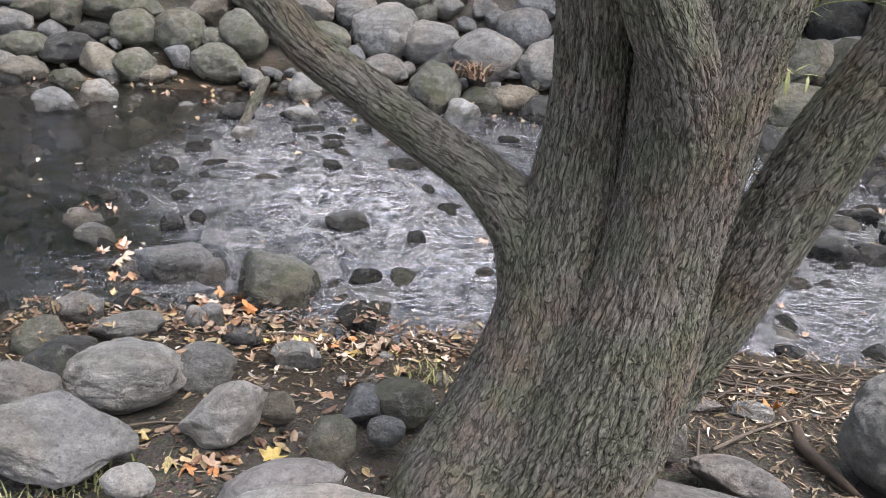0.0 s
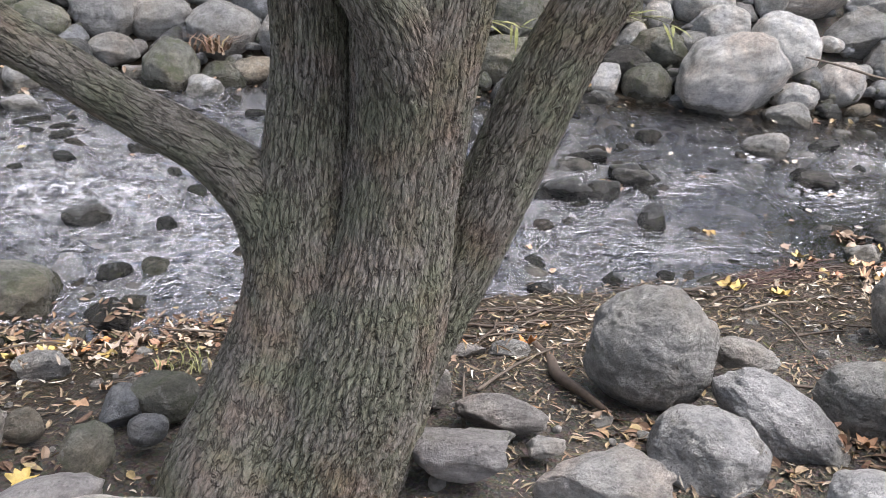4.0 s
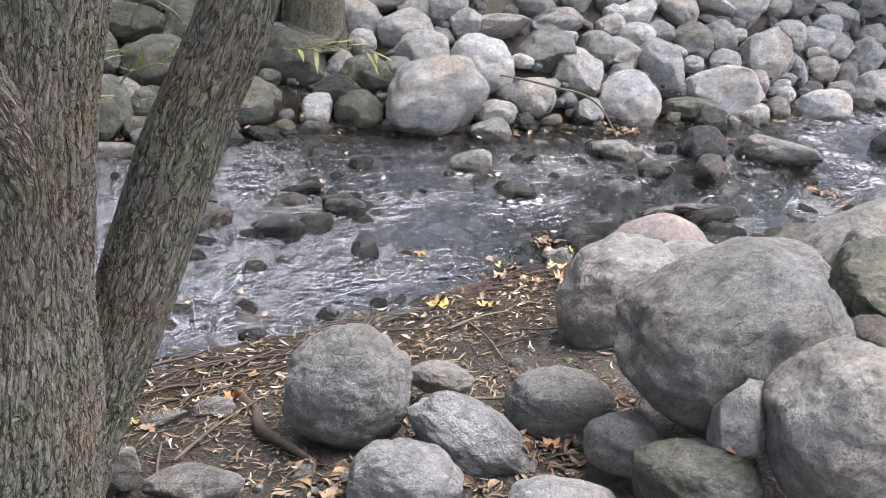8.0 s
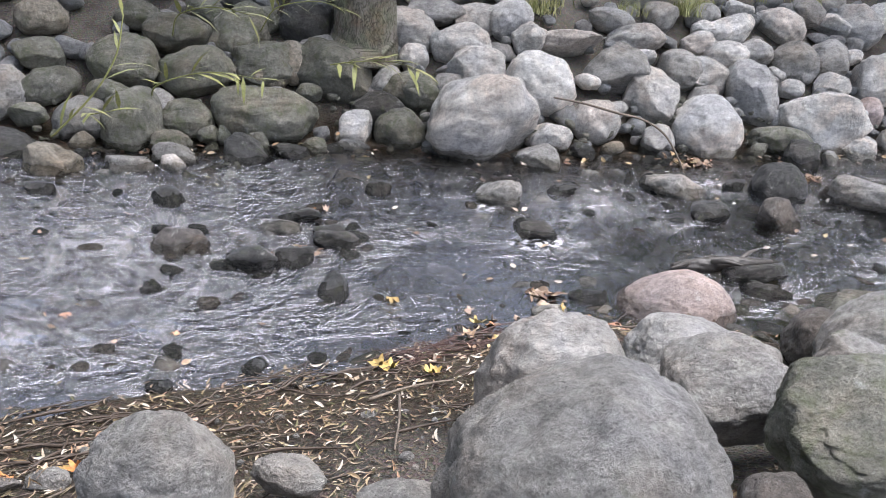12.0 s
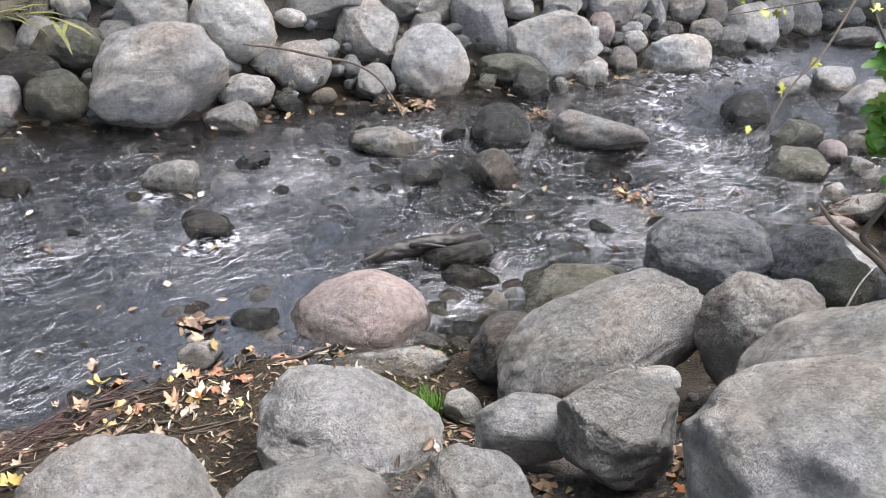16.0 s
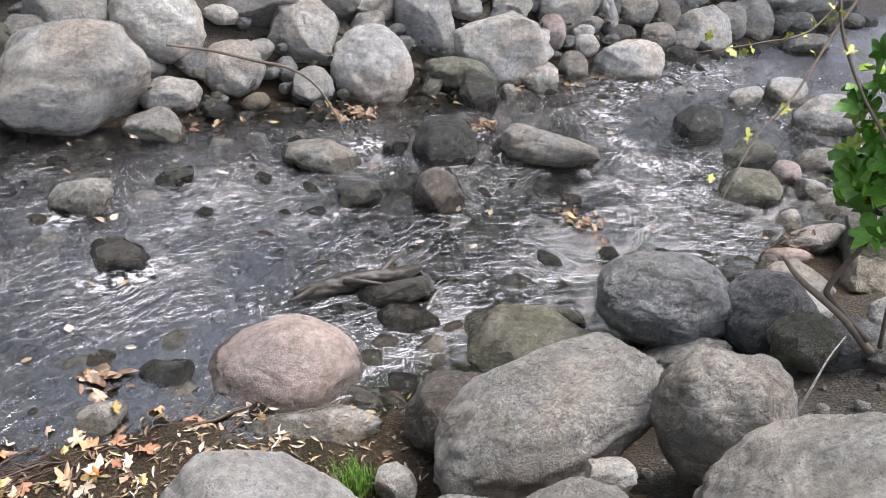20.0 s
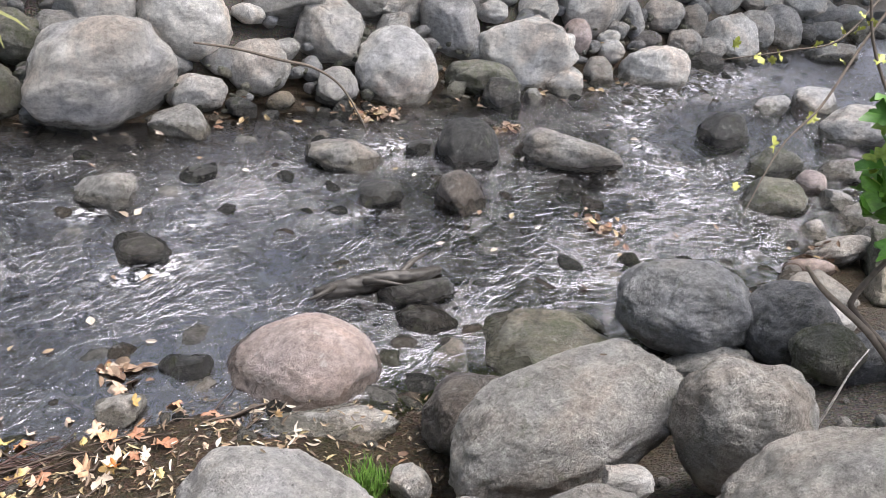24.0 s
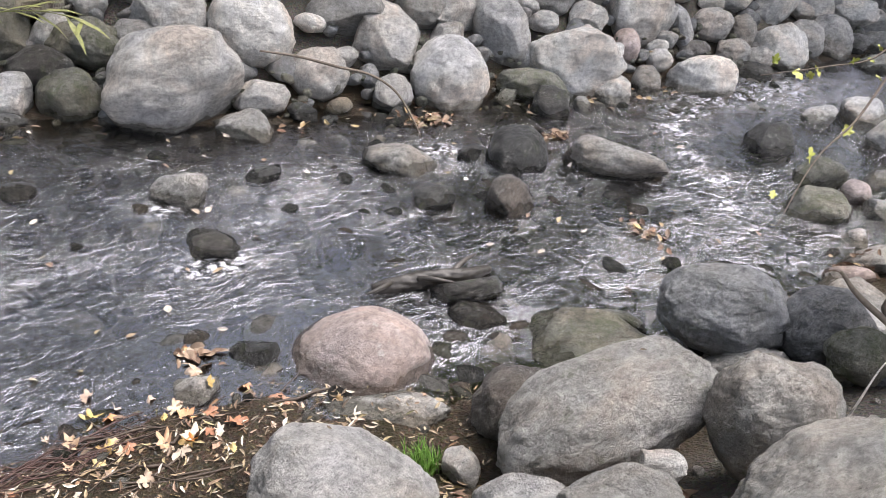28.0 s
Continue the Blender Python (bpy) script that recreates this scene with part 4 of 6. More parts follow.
stone('t', 2.638, 7.072, 0.470, 0.198, 0.187, 0.195, -25.2, -13.0, -15.7, 2.15, 202)
stone('m', 2.427, 6.752, 0.235, 0.191, 0.170, 0.169, -25.2, -13.0, -15.7, 2.15, 203)
stone('m', 3.826, 6.679, 0.338, 0.241, 0.187, 0.157, -24.5, 3.4, -23.3, 2.15, 204)
stone('m', 2.213, 6.523, 0.077, 0.065, 0.073, 0.088, -24.5, -3.9, -19.9, 2.15, 205)
stone('t', 1.074, 6.041, 0.040, 0.134, 0.128, 0.135, -23.9, 5.9, -32.2, 2.15, 206)
stone('d', 0.993, 5.595, 0.019, 0.100, 0.079, 0.068, -23.8, -3.2, -28.2, 2.15, 207)
stone('m', 2.535, 7.457, 0.732, 0.184, 0.194, 0.222, -23.8, -3.2, -28.2, 2.15, 208)
stone('n', 1.757, 4.603, 0.026, 0.144, 0.115, 0.101, -22.6, -0.0, -24.6, 2.6, 209)
stone('d', 2.150, 4.277, 0.026, 0.152, 0.119, 0.102, -23.5, -14.7, -18.3, 2.15, 210)
stone('d', 2.367, 4.261, 0.023, 0.107, 0.092, 0.088, -22.8, -5.5, -22.3, 2.15, 211)
stone('d', 2.509, 3.860, 0.026, 0.083, 0.090, 0.105, -24.5, 22.0, -34.3, 3, 212)
stone('d', 2.666, 4.489, 0.020, 0.146, 0.102, 0.073, -22.8, -5.5, -22.3, 2.15, 213)
stone('d', 2.519, 4.904, 0.014, 0.155, 0.095, 0.050, -23.5, -14.7, -18.3, 2.15, 214)
stone('d', 3.904, 4.405, 0.017, 0.145, 0.112, 0.093, -22.8, -5.5, -22.3, 2.15, 215)
stone('d', 4.436, 5.099, 0.016, 0.095, 0.070, 0.054, -24.1, -19.3, -16.2, 2.15, 216)
stone('d', 1.749, 5.321, 0.023, 0.102, 0.087, 0.083, -22.8, -5.5, -22.3, 2.15, 217)
stone('d', 1.616, 4.060, 0.013, 0.053, 0.051, 0.054, -22.8, -5.5, -22.3, 2.15, 218)
stone('g', 2.373, 4.744, 0.016, 0.117, 0.083, 0.061, -22.8, -5.5, -22.3, 2.15, 219)
stone('d', 3.131, 5.306, 0.021, 0.098, 0.079, 0.071, -22.8, -5.5, -22.3, 2.15, 220)
stone('d', 5.849, 4.996, 0.024, 0.092, 0.079, 0.075, -24.5, -3.9, -19.9, 2.15, 221)
stone('d', 2.635, 4.550, 0.023, 0.108, 0.087, 0.078, -23.6, -13.7, -25.4, 2.15, 222)
stone('d', 5.272, 4.491, 0.034, 0.132, 0.113, 0.107, -23.0, -4.5, -29.4, 2.15, 223)
stone('n', 1.855, 4.534, 0.023, 0.087, 0.080, 0.081, -23.0, -4.5, -29.4, 2.15, 224)
stone('w', 1.267, 2.461, 0.135, 0.079, 0.056, 0.040, -25.3, -17.2, -16.8, 3.2, 225)
stone('s', 1.094, 2.495, 0.112, 0.093, 0.059, 0.033, -24.7, -12.7, -19.0, 3, 226)
stone('s', 0.874, 2.061, 0.277, 0.079, 0.069, 0.067, -24.1, -3.6, -23.2, 3.2, 227)
stone('w', 3.515, 3.388, 0.007, 0.095, 0.076, 0.067, -31.5, -15.4, -28.9, 3, 228)
stone('d', 3.813, 3.530, -0.010, 0.103, 0.083, 0.073, -30.5, -6.8, -34.1, 2.15, 229)
stone('g', 1.644, 1.557, 0.376, 0.064, 0.046, 0.035, -24.5, -3.9, -19.9, 2.15, 230)
stone('l', -0.847, 2.830, 0.034, 0.055, 0.057, 0.064, -25.0, -4.2, 5.1, 2.15, 231)
stone('g', 1.851, 6.169, 0.034, 0.166, 0.130, 0.112, -23.8, -3.2, -28.2, 2.15, 232)
stone('g', 1.537, 6.012, 0.026, 0.180, 0.124, 0.087, -24.6, -5.8, -19.4, 2.15, 233)
stone('l', 1.808, 6.010, 0.027, 0.106, 0.091, 0.088, -24.5, -3.1, -20.6, 2.15, 234)
stone('t', 1.022, 6.074, 0.047, 0.196, 0.167, 0.159, -24.6, 6.0, -24.8, 2.15, 235)


# ---- smaller stones that fill the banks ----
fill = random.Random(11)


def clear_of(x, y, z, r, slack):
    return all((x - a) ** 2 + (y - b) ** 2 + (z - c) ** 2 > (slack * (r + q)) ** 2 for a, b, c, q in PLACED if abs(x - a) < 0.8 and abs(y - b) < 0.8)


def fill_far(tries, low, high, slack, limit):
    made = 0
    for _ in range(tries):
        x = fill.uniform(-5.5, 13.5)
        b = fill.uniform(-0.02, 1.75)
        r = fill.uniform(low, high)
        y = float(shore_far(x)) + b
        z = float(land(x, y)) - 0.15 * r
        if not clear_of(x, y, z, r, slack):
            continue
        # the right stretch draws paler rock, its sunlit look put into the colour
        kind = fill.choice("mmmgtd" if x < 3.8 else "llwlgwl") if b > 0.15 else fill.choice("mgdt")
        stone(kind, x, y, z, r * fill.uniform(1.0, 1.4), r * fill.uniform(0.8, 1.1), r * fill.uniform(0.65, 0.95),
              fill.uniform(-50, -5), fill.uniform(-25, 25), fill.uniform(-60, 60), fill.choice((2.15, 2.3, 2.8, 3.2)), fill.randrange(9999))
        made += 1
        if made >= limit:
            break


fill_far(4500, 0.15, 0.24, 0.74, 110)
fill_far(2500, 0.09, 0.14, 0.72, 60)


def fill_near(tries, x0, x1, low, high, limit):
    made = 0
    for _ in range(tries):
        x = fill.uniform(x0, x1)
        y = float(shore_near(x)) - fill.uniform(-0.15, 1.3)
        r = fill.uniform(low, high)
        z = float(land(x, y)) + 0.1 * r
        if not clear_of(x, y, z, r, 0.85):
            continue
        stone(fill.choice("glmtdg"), x, y, z, r * fill.uniform(1.0, 1.3), r, r * fill.uniform(0.6, 0.9), fill.uniform(-30, 10), fill.uniform(-20, 20), fill.uniform(0, 180), fill.choice((2.15, 2.6, 3.0)), fill.randrange(9999))
        made += 1
        if made >= limit:
            break


fill_near(900, 5.9, 9.5, 0.09, 0.22, 40)
fill_near(600, -3.0, -1.0, 0.05, 0.14, 16)


def gaps(tries, low, high, slack, limit):
    """Places for small stones in the gaps of the far bank."""
    rows = []
    for _ in range(tries):
        x, b, r = fill.uniform(-5.5, 13.5), fill.uniform(-0.02, 1.75), fill.uniform(low, high)
        y = float(shore_far(x)) + b
        z = float(land(x, y)) - 0.4 * r
        if clear_of(x, y, z, r, slack):
            PLACED.append((x, y, z, r))
            rows.append((x, y, z, r))
            if len(rows) >= limit:
                break
    return rows


def heap(name, spots, material, label, category):
    """Many small stones joined in one mesh."""
    vs, fs, n = [], [], 0
    shapes = [stone_shape(3, 2.6, 500 + k) for k in range(8)]
    for x, y, z, r in spots:
        v, f = fill.choice(shapes)
        m = pose(0, 0, 0, fill.uniform(0, 360), fill.uniform(0, 360), fill.uniform(0, 360)).to_3x3()
        size = np.array((r * fill.uniform(1, 1.4), r, r * fill.uniform(0.6, 0.9)))
        v = (v * size) @ np.array(m).T
        v[:, 2] *= 0.75
        vs.append(v + np.array((x, y, z)))
        fs.append(f + n)
        n += len(v)
    return tagged(new(name, mesh_of(name, np.vstack(vs), np.vstack(fs), material)), label, category, kind="stuff")


def spots_in(count, x0, x1, depth_of, low, high, sink=0.3):
    rows = []
    for _ in range(count):
        x = fill.uniform(x0, x1)
        y = depth_of(x)
        r = low + (high - low) * fill.random() ** 3
        rows.append((x, y, float(land(x, y)) + r * (0.4 - sink), r))
    return rows


def bed_spots(count, low, high, top):
    """Stones of the stream bed whose tops lie a little under the surface, a few breaking it."""
    rows = []
    for _ in range(count):
        x = fill.uniform(-3.6, 9.5)
        y = fill.uniform(float(shore_near(x)) - 0.05, float(shore_far(x)) + 0.1)
        r = low + (high - low) * fill.random() ** 2
        rows.append((x, y, min(float(land(x, y)) + 0.5 * r, top - 0.6 * r), r))
    return rows


for kind, count, words in (("g", 800, "grey cobbles of the stream bed under shallow water"), ("n", 700, "brown cobbles of the stream bed under shallow water"), ("m", 380, "algae-green cobbles of the stream bed under shallow water"), ("l", 260, "pale cobbles of the stream bed under shallow water")):
    heap("bed_cobbles", bed_spots(count, 0.03, 0.12, -0.012), STONE[kind][0], words, "cobbles")

# small stones that break the surface of the riffles: x, y, spread along and across, how many
for x, y, rx, ry, count in ((-1.1, 5.2, 0.7, 0.5, 20), (-0.3, 4.7, 0.5, 0.45, 12), (-1.6, 4.3, 0.4, 0.5, 10), (0.9, 4.9, 0.5, 0.6, 9), (2.2, 4.5, 0.45, 0.4, 12), (3.2, 4.9, 0.6, 0.5, 8), (5.3, 4.6, 0.6, 0.4, 10), (6.4, 3.9, 0.5, 0.4, 8), (-0.4, 6.0, 0.8, 0.25, 10)):
    for _ in range(count):
        r = fill.uniform(0.03, 0.075)
        stone(fill.choice("dddn"), fill.gauss(x, rx), fill.gauss(y, ry), -0.15 * r, r * fill.uniform(1.0, 1.5), r, r * fill.uniform(0.45, 0.75), fill.uniform(-20, 20), fill.uniform(-20, 20), fill.uniform(0, 180), fill.choice((2.3, 2.6, 3.0)), fill.randrange(9999))

pebbles = heap("gravel", spots_in(700, -3, 6.5, lambda x: float(shore_near(x)) - fill.uniform(-0.2, 1.5), 0.008, 0.035), STONE["g"][0], "scattered grey pebbles on the near bank", "gravel")
bedstones = heap("bed_gravel", spots_in(900, -4, 11, lambda x: fill.uniform(float(shore_near(x)), float(shore_far(x))), 0.03, 0.11), STONE["d"][0], "dark cobbles and gravel of the stream bed", "gravel")
farpebbles = heap("bank_gravel", spots_in(600, -5, 12, lambda x: float(shore_far(x)) + fill.uniform(-0.25, 0.5), 0.02, 0.06), STONE["m"][0], "small greenish stones along the far waterline", "gravel")

# the darker rock paints extra shade into the gaps between the boulders
wedges = heap("bank_rubble", gaps(5000, 0.08, 0.13, 0.7, 110) + gaps(5000, 0.045, 0.075, 0.7, 150), STONE["b"][0], "small grey stones wedged between the far bank boulders", "rubble")


# ---- the tree on the near bank ----
def spline(points, step):
    """Catmull-Rom through rows of x, y, z, radius, at about even steps."""
    p = np.array(points, float)
    p = np.vstack([2 * p[0] - p[1], p, 2 * p[-1] - p[-2]])
    rows = []
    for i in range(1, len(p) - 2):
        n = max(2, int(np.linalg.norm(p[i + 1][:3] - p[i][:3]) / step))
        for t in np.arange(n) / n:
            rows.append(0.5 * (2 * p[i] + (p[i + 1] - p[i - 1]) * t + (2 * p[i - 1] - 5 * p[i] + 4 * p[i + 1] - p[i + 2]) * t * t
                               + (3 * p[i] - p[i - 1] - 3 * p[i + 1] + p[i + 2]) * t ** 3))
    rows.append(p[-2])
    return np.array(rows)


def limb_mesh(name, points, material, around=0.0032, step=0.005, depth=0.008, seed=0, lumps=0.05, ridged=True, sides=0):
    """A tapered limb with a closed tip and, if ridged, bark furrows running along it."""
    row = spline(points, step)
    c, rad = row[:, :3], np.maximum(row[:, 3], 0.001)
    tang = np.gradient(c, axis=0)
    tang /= np.linalg.norm(tang, axis=1)[:, None]
    up = np.array((0.0, 1.0, 0.0)) if abs(tang[0][1]) < 0.9 else np.array((1.0, 0.0, 0.0))
    us = []
    for t in tang:
        up = up - t * (up @ t)
        up = up / np.linalg.norm(up)
        us.append(up)
    u = np.array(us)
    w = np.cross(tang, u)
    m = sides or max(10, int(2 * math.pi * rad.mean() / around))
    th = np.linspace(0, 2 * math.pi, m, endpoint=False)
    s = np.concatenate([[0], np.cumsum(np.linalg.norm(np.diff(c, axis=0), axis=1))])
    S, T = np.meshgrid(s, th, indexing="ij")
    R = np.repeat(rad[:, None], m, 1)
    cx, cy = np.cos(T), np.sin(T)
    R = R * (1 + lumps * fbm(cx * 1.1 + seed, cy * 1.1, S * 2.5, 2))
    ridge = np.full_like(R, 0.5)
    if ridged:
        q = rad.mean()
        n_ = max(6, round(2 * math.pi * q / 0.022))
        k1 = fbm(cx * 2.2 + seed, cy * 2.2, S * 5.0, 3)
        k2 = fbm(cx * 2.6 - seed, cy * 2.6 + 5, S * 7.0, 3)
        k3 = fbm(cx * 6.0, cy * 6.0 + seed, S * 16.0, 2)
        one = np.abs(np.sin(0.5 * n_ * T + 2.4 * k1 + 1.3 * k3))
        two = np.abs(np.sin(0.5 * (n_ - 2) * T - 3.4 * k2 + 1.2 * k3 + seed))
        net = np.minimum(one, 0.35 + 0.65 * two) ** 0.7
        crack = np.abs(fbm(cx * q * 60 + seed, cy * q * 60, S * 34, 2))
        plate = np.clip(crack * 5, 0, 1)
        worn = np.clip(0.75 + 0.5 * fbm(cx * 1.2, cy * 1.2 + 9, S * 1.6 + seed, 2), 0.35, 1)
        ridge = np.clip(net * 1.35, 0, 1) * (0.62 + 0.38 * plate)
        ridge = np.clip(0.62 + (ridge - 0.62) * worn + 0.10 * fbm(cx * q * 160, cy * q * 160, S * 90, 2), 0, 1)
        R = R + depth * (ridge - 0.6) * np.minimum(1, R / 0.05)
    P = c[:, None, :] + R[..., None] * (cx[..., None] * u[:, None, :] + cy[..., None] * w[:, None, :])
    n = len(s)
    v = np.vstack([P.reshape(-1, 3), c[:1], c[-1:]])
    f = grid_faces(n, m, True).tolist()
    j = np.arange(m)
    f += np.stack([(j + 1) % m, j, np.full(m, n * m)], 1).tolist()
    f += np.stack([(n - 1) * m + j, (n - 1) * m + (j + 1) % m, np.full(m, n * m + 1)], 1).tolist()
    me = mesh_of(name, v.tolist(), f, material)
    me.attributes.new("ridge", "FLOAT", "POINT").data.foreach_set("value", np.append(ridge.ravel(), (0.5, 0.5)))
    along = np.stack([cx * rad.mean() + seed, cy * rad.mean(), 0.3 * S + 0 * R], -1).reshape(-1, 3)
    along = np.vstack([along, along[:1], along[-1:]])
    me.attributes.new("grain", "FLOAT_VECTOR", "POINT").data.foreach_set("vector", along.ravel())
    return me


tree = tagged(new("tree"), "many-stemmed tree with furrowed grey-brown bark beside the stream", "tree")
STEM = [(0.43, 1.68, 0.0, 0.245), (0.478, 1.68, 0.122, 0.229), (0.524, 1.70, 0.308, 0.208), (0.595, 1.72, 0.54, 0.193), (0.652, 1.75, 0.779, 0.166), (0.685, 1.78, 0.998, 0.140),
        (0.709, 1.80, 1.206, 0.139), (0.720, 1.82, 1.397, 0.155), (0.735, 1.84, 1.577, 0.175), (0.76, 1.86, 1.755, 0.185), (0.80, 1.88, 1.95, 0.17)]
SIDE = [(0.19, 1.69, -0.05, 0.215), (0.234, 1.70, 0.063, 0.204), (0.288, 1.72, 0.255, 0.19), (0.371, 1.76, 0.479, 0.163), (0.438, 1.80, 0.722, 0.136), (0.46, 1.83, 0.949, 0.118),
        (0.481, 1.86, 1.161, 0.101), (0.491, 1.89, 1.359, 0.09), (0.475, 1.92, 1.544, 0.085), (0.456, 1.95, 1.73, 0.08), (0.44, 1.97, 1.95, 0.078)]
LEFT = [(0.447, 1.84, 0.80, 0.115), (0.39, 1.86, 0.98, 0.096), (0.254, 1.88, 1.115, 0.068), (0.107, 1.91, 1.192, 0.059), (-0.04, 1.94, 1.276, 0.056), (-0.187, 1.97, 1.362, 0.054),
        (-0.306, 2.0, 1.465, 0.05), (-0.411, 2.03, 1.545, 0.047), (-0.638, 2.1, 1.703, 0.044)]
RIGHT = [(0.72, 1.85, 0.35, 0.085), (0.764, 1.86, 0.508, 0.094), (0.833, 1.88, 0.66, 0.094), (0.901, 1.90, 0.81, 0.096), (0.957, 1.91, 0.962, 0.097), (1.012, 1.92, 1.11, 0.096),
         (1.063, 1.92, 1.257, 0.094), (1.123, 1.92, 1.398, 0.09), (1.183, 1.91, 1.536, 0.087), (1.261, 1.90, 1.769, 0.08), (1.33, 1.9, 1.95, 0.076)]
FORK = [(0.715, 1.80, 1.10, 0.08), (0.69, 1.745, 1.30, 0.085), (0.65, 1.71, 1.45, 0.08), (0.585, 1.69, 1.57, 0.075), (0.52, 1.68, 1.70, 0.07), (0.45, 1.66, 1.85, 0.066)]
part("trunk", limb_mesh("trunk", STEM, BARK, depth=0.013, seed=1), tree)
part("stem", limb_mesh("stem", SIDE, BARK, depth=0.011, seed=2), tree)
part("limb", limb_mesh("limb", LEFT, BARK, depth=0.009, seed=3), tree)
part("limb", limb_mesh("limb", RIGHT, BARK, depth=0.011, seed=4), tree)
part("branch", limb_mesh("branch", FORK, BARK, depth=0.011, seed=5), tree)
for top in ([(0.78, 1.87, 1.85, 0.17), (0.9, 1.9, 2.4, 0.14), (1.05, 1.95, 3.3, 0.09)], [(0.45, 1.96, 1.88, 0.079), (0.40, 2.0, 2.4, 0.07), (0.3, 2.1, 3.4, 0.05)],
            [(-0.58, 2.08, 1.66, 0.045), (-1.3, 2.3, 2.3, 0.035), (-2.0, 2.5, 3.2, 0.02)], [(1.30, 1.9, 1.88, 0.078), (1.5, 1.9, 2.4, 0.065), (1.9, 1.9, 3.4, 0.04)],
            [(0.48, 1.67, 1.78, 0.068), (0.40, 1.62, 2.1, 0.055), (0.35, 1.5, 3.4, 0.03)]):
    part("upper_limb", limb_mesh("upper_limb", top, BARK, around=0.02, step=0.04, depth=0.01, seed=6), tree)


# ---- woods behind the far bank, and the near tree's crown ----
def crown_mesh(name, centres, per, spread, size, material, seed):
    """A crown of many loose leaf clumps round the limb ends."""
    r = np.random.RandomState(seed)
    c = np.repeat(np.array(centres, float), per, 0)
    c = c + r.normal(0, 1, c.shape) * spread
    n = len(c)
    a, b = r.normal(0, 1, (n, 3)), r.normal(0, 1, (n, 3))
    a /= np.linalg.norm(a, axis=1)[:, None]
    b -= a * (a * b).sum(1)[:, None]
    b /= np.linalg.norm(b, axis=1)[:, None]
    s = size * r.uniform(0.6, 1.4, (n, 1))
    v = np.stack([c - a * s, c + b * s * 0.45, c + a * s, c - b * s * 0.45], 1).reshape(-1, 3)
    k = np.arange(n)[:, None] * 4
    return mesh_of(name, v, np.hstack([k, k + 1, k + 2, k + 3]), material, False)


def far_tree(x, y, height, seed, lean=0.0, thick=0.16, dense=170):
    r = random.Random(seed)
    z = float(land(x, y)) - 0.1
    t = tagged(new("tree"), "tall tree with grey bark standing on the far bank", "tree", "trees behind the far bank")
    axis = [(x, y, z, thick * 1.5), (x + lean * 0.02, y, z + 0.4, thick * 1.1), (x + lean * 0.3, y, z + height * 0.45, thick * 0.8), (x + lean, y + r.uniform(-0.3, 0.3), z + height, thick * 0.2)]
    part("trunk", limb_mesh("trunk", axis, BARK, around=0.02, step=0.03, depth=0.02, seed=seed), t)
    ends = []
    for k in range(7):
        q = r.uniform(0.26, 0.92)
        a = r.uniform(0, 2 * math.pi)
        reach = height * r.uniform(0.16, 0.3)
        root = (x + lean * q * q, y, z + height * q)
        tip = (root[0] + reach * math.cos(a), root[1] + reach * math.sin(a), root[2] + reach * r.uniform(0.2, 0.8))
        mid = tuple((root[i] + tip[i]) / 2 + (0.1 if i == 2 else 0) for i in range(3))
        part("limb", limb_mesh("limb", [(*root, thick * 0.35), (*mid, thick * 0.22), (*tip, 0.015)], BARK, step=0.1, ridged=False, sides=7, seed=k), t)
        ends += [tip, mid]
    ends.append((x + lean, y, z + height))
    part("crown", crown_mesh("crown", ends, dense, height * 0.085, 0.16, GREEN, seed), t)


far_tree(3.5, 7.2, 7.5, 31, -0.6, 0.24, 60)
# unseen trees, added so that dark crowns reflect in the stream
for x, y, h, seed, dense in ((9.0, 8.8, 8.5, 33, 140), (11.5, 9.0, 9.0, 34, 340), (12.5, 11.5, 9.5, 47, 420), (13.5, 7.6, 8.0, 35, 420), (15.5, 5.5, 8.5, 36, 420), (16.0, 2.5, 8.0, 37, 300), (10.4, 11.0, 9.0, 45, 320),
                             (-4.0, 9.0, 7.5, 39, 480), (-5.5, 8.2, 8.0, 40, 420), (-8.0, 6.5, 8.0, 41, 300), (-4.8, 11.5, 8.5, 43, 420), (-4.1, 8.9, 4.4, 48, 520), (-5.4, 8.6, 4.2, 49, 520)):
    far_tree(x, y, h, seed, 0.3, 0.16, dense)
part("crown", crown_mesh("crown", [(1.0, 2.0, 3.6), (0.3, 2.1, 3.7), (-2.0, 2.5, 3.5), (1.9, 1.9, 3.8), (-1.2, 2.3, 3.4), (0.4, 1.6, 4.0), (1.2, 1.2, 4.3), (-0.6, 1.6, 4.2)], 220, 0.5, 0.07, GREEN, 77), tree, "loose crown of green and yellowing leaves")


# ---- fallen leaves ----
bpy.context.view_layer.update()
graph = bpy.context.evaluated_depsgraph_get()
drop = random.Random(23)


def rest(x, y, top=1.3, anywhere=False):
    """The first surface below a place, and its normal; None over the tree."""
    hit, place, normal, _, ob, _ = scene.ray_cast(graph, (x, y, top), (0, 0, -1))
    if not hit or ob.parent is not None or normal.z < 0.6:
        return None
    if not anywhere and place.z > max(0.0, float(land(x, y))) + 0.07 and drop.random() > 0.006:
        return None
    return place, normal


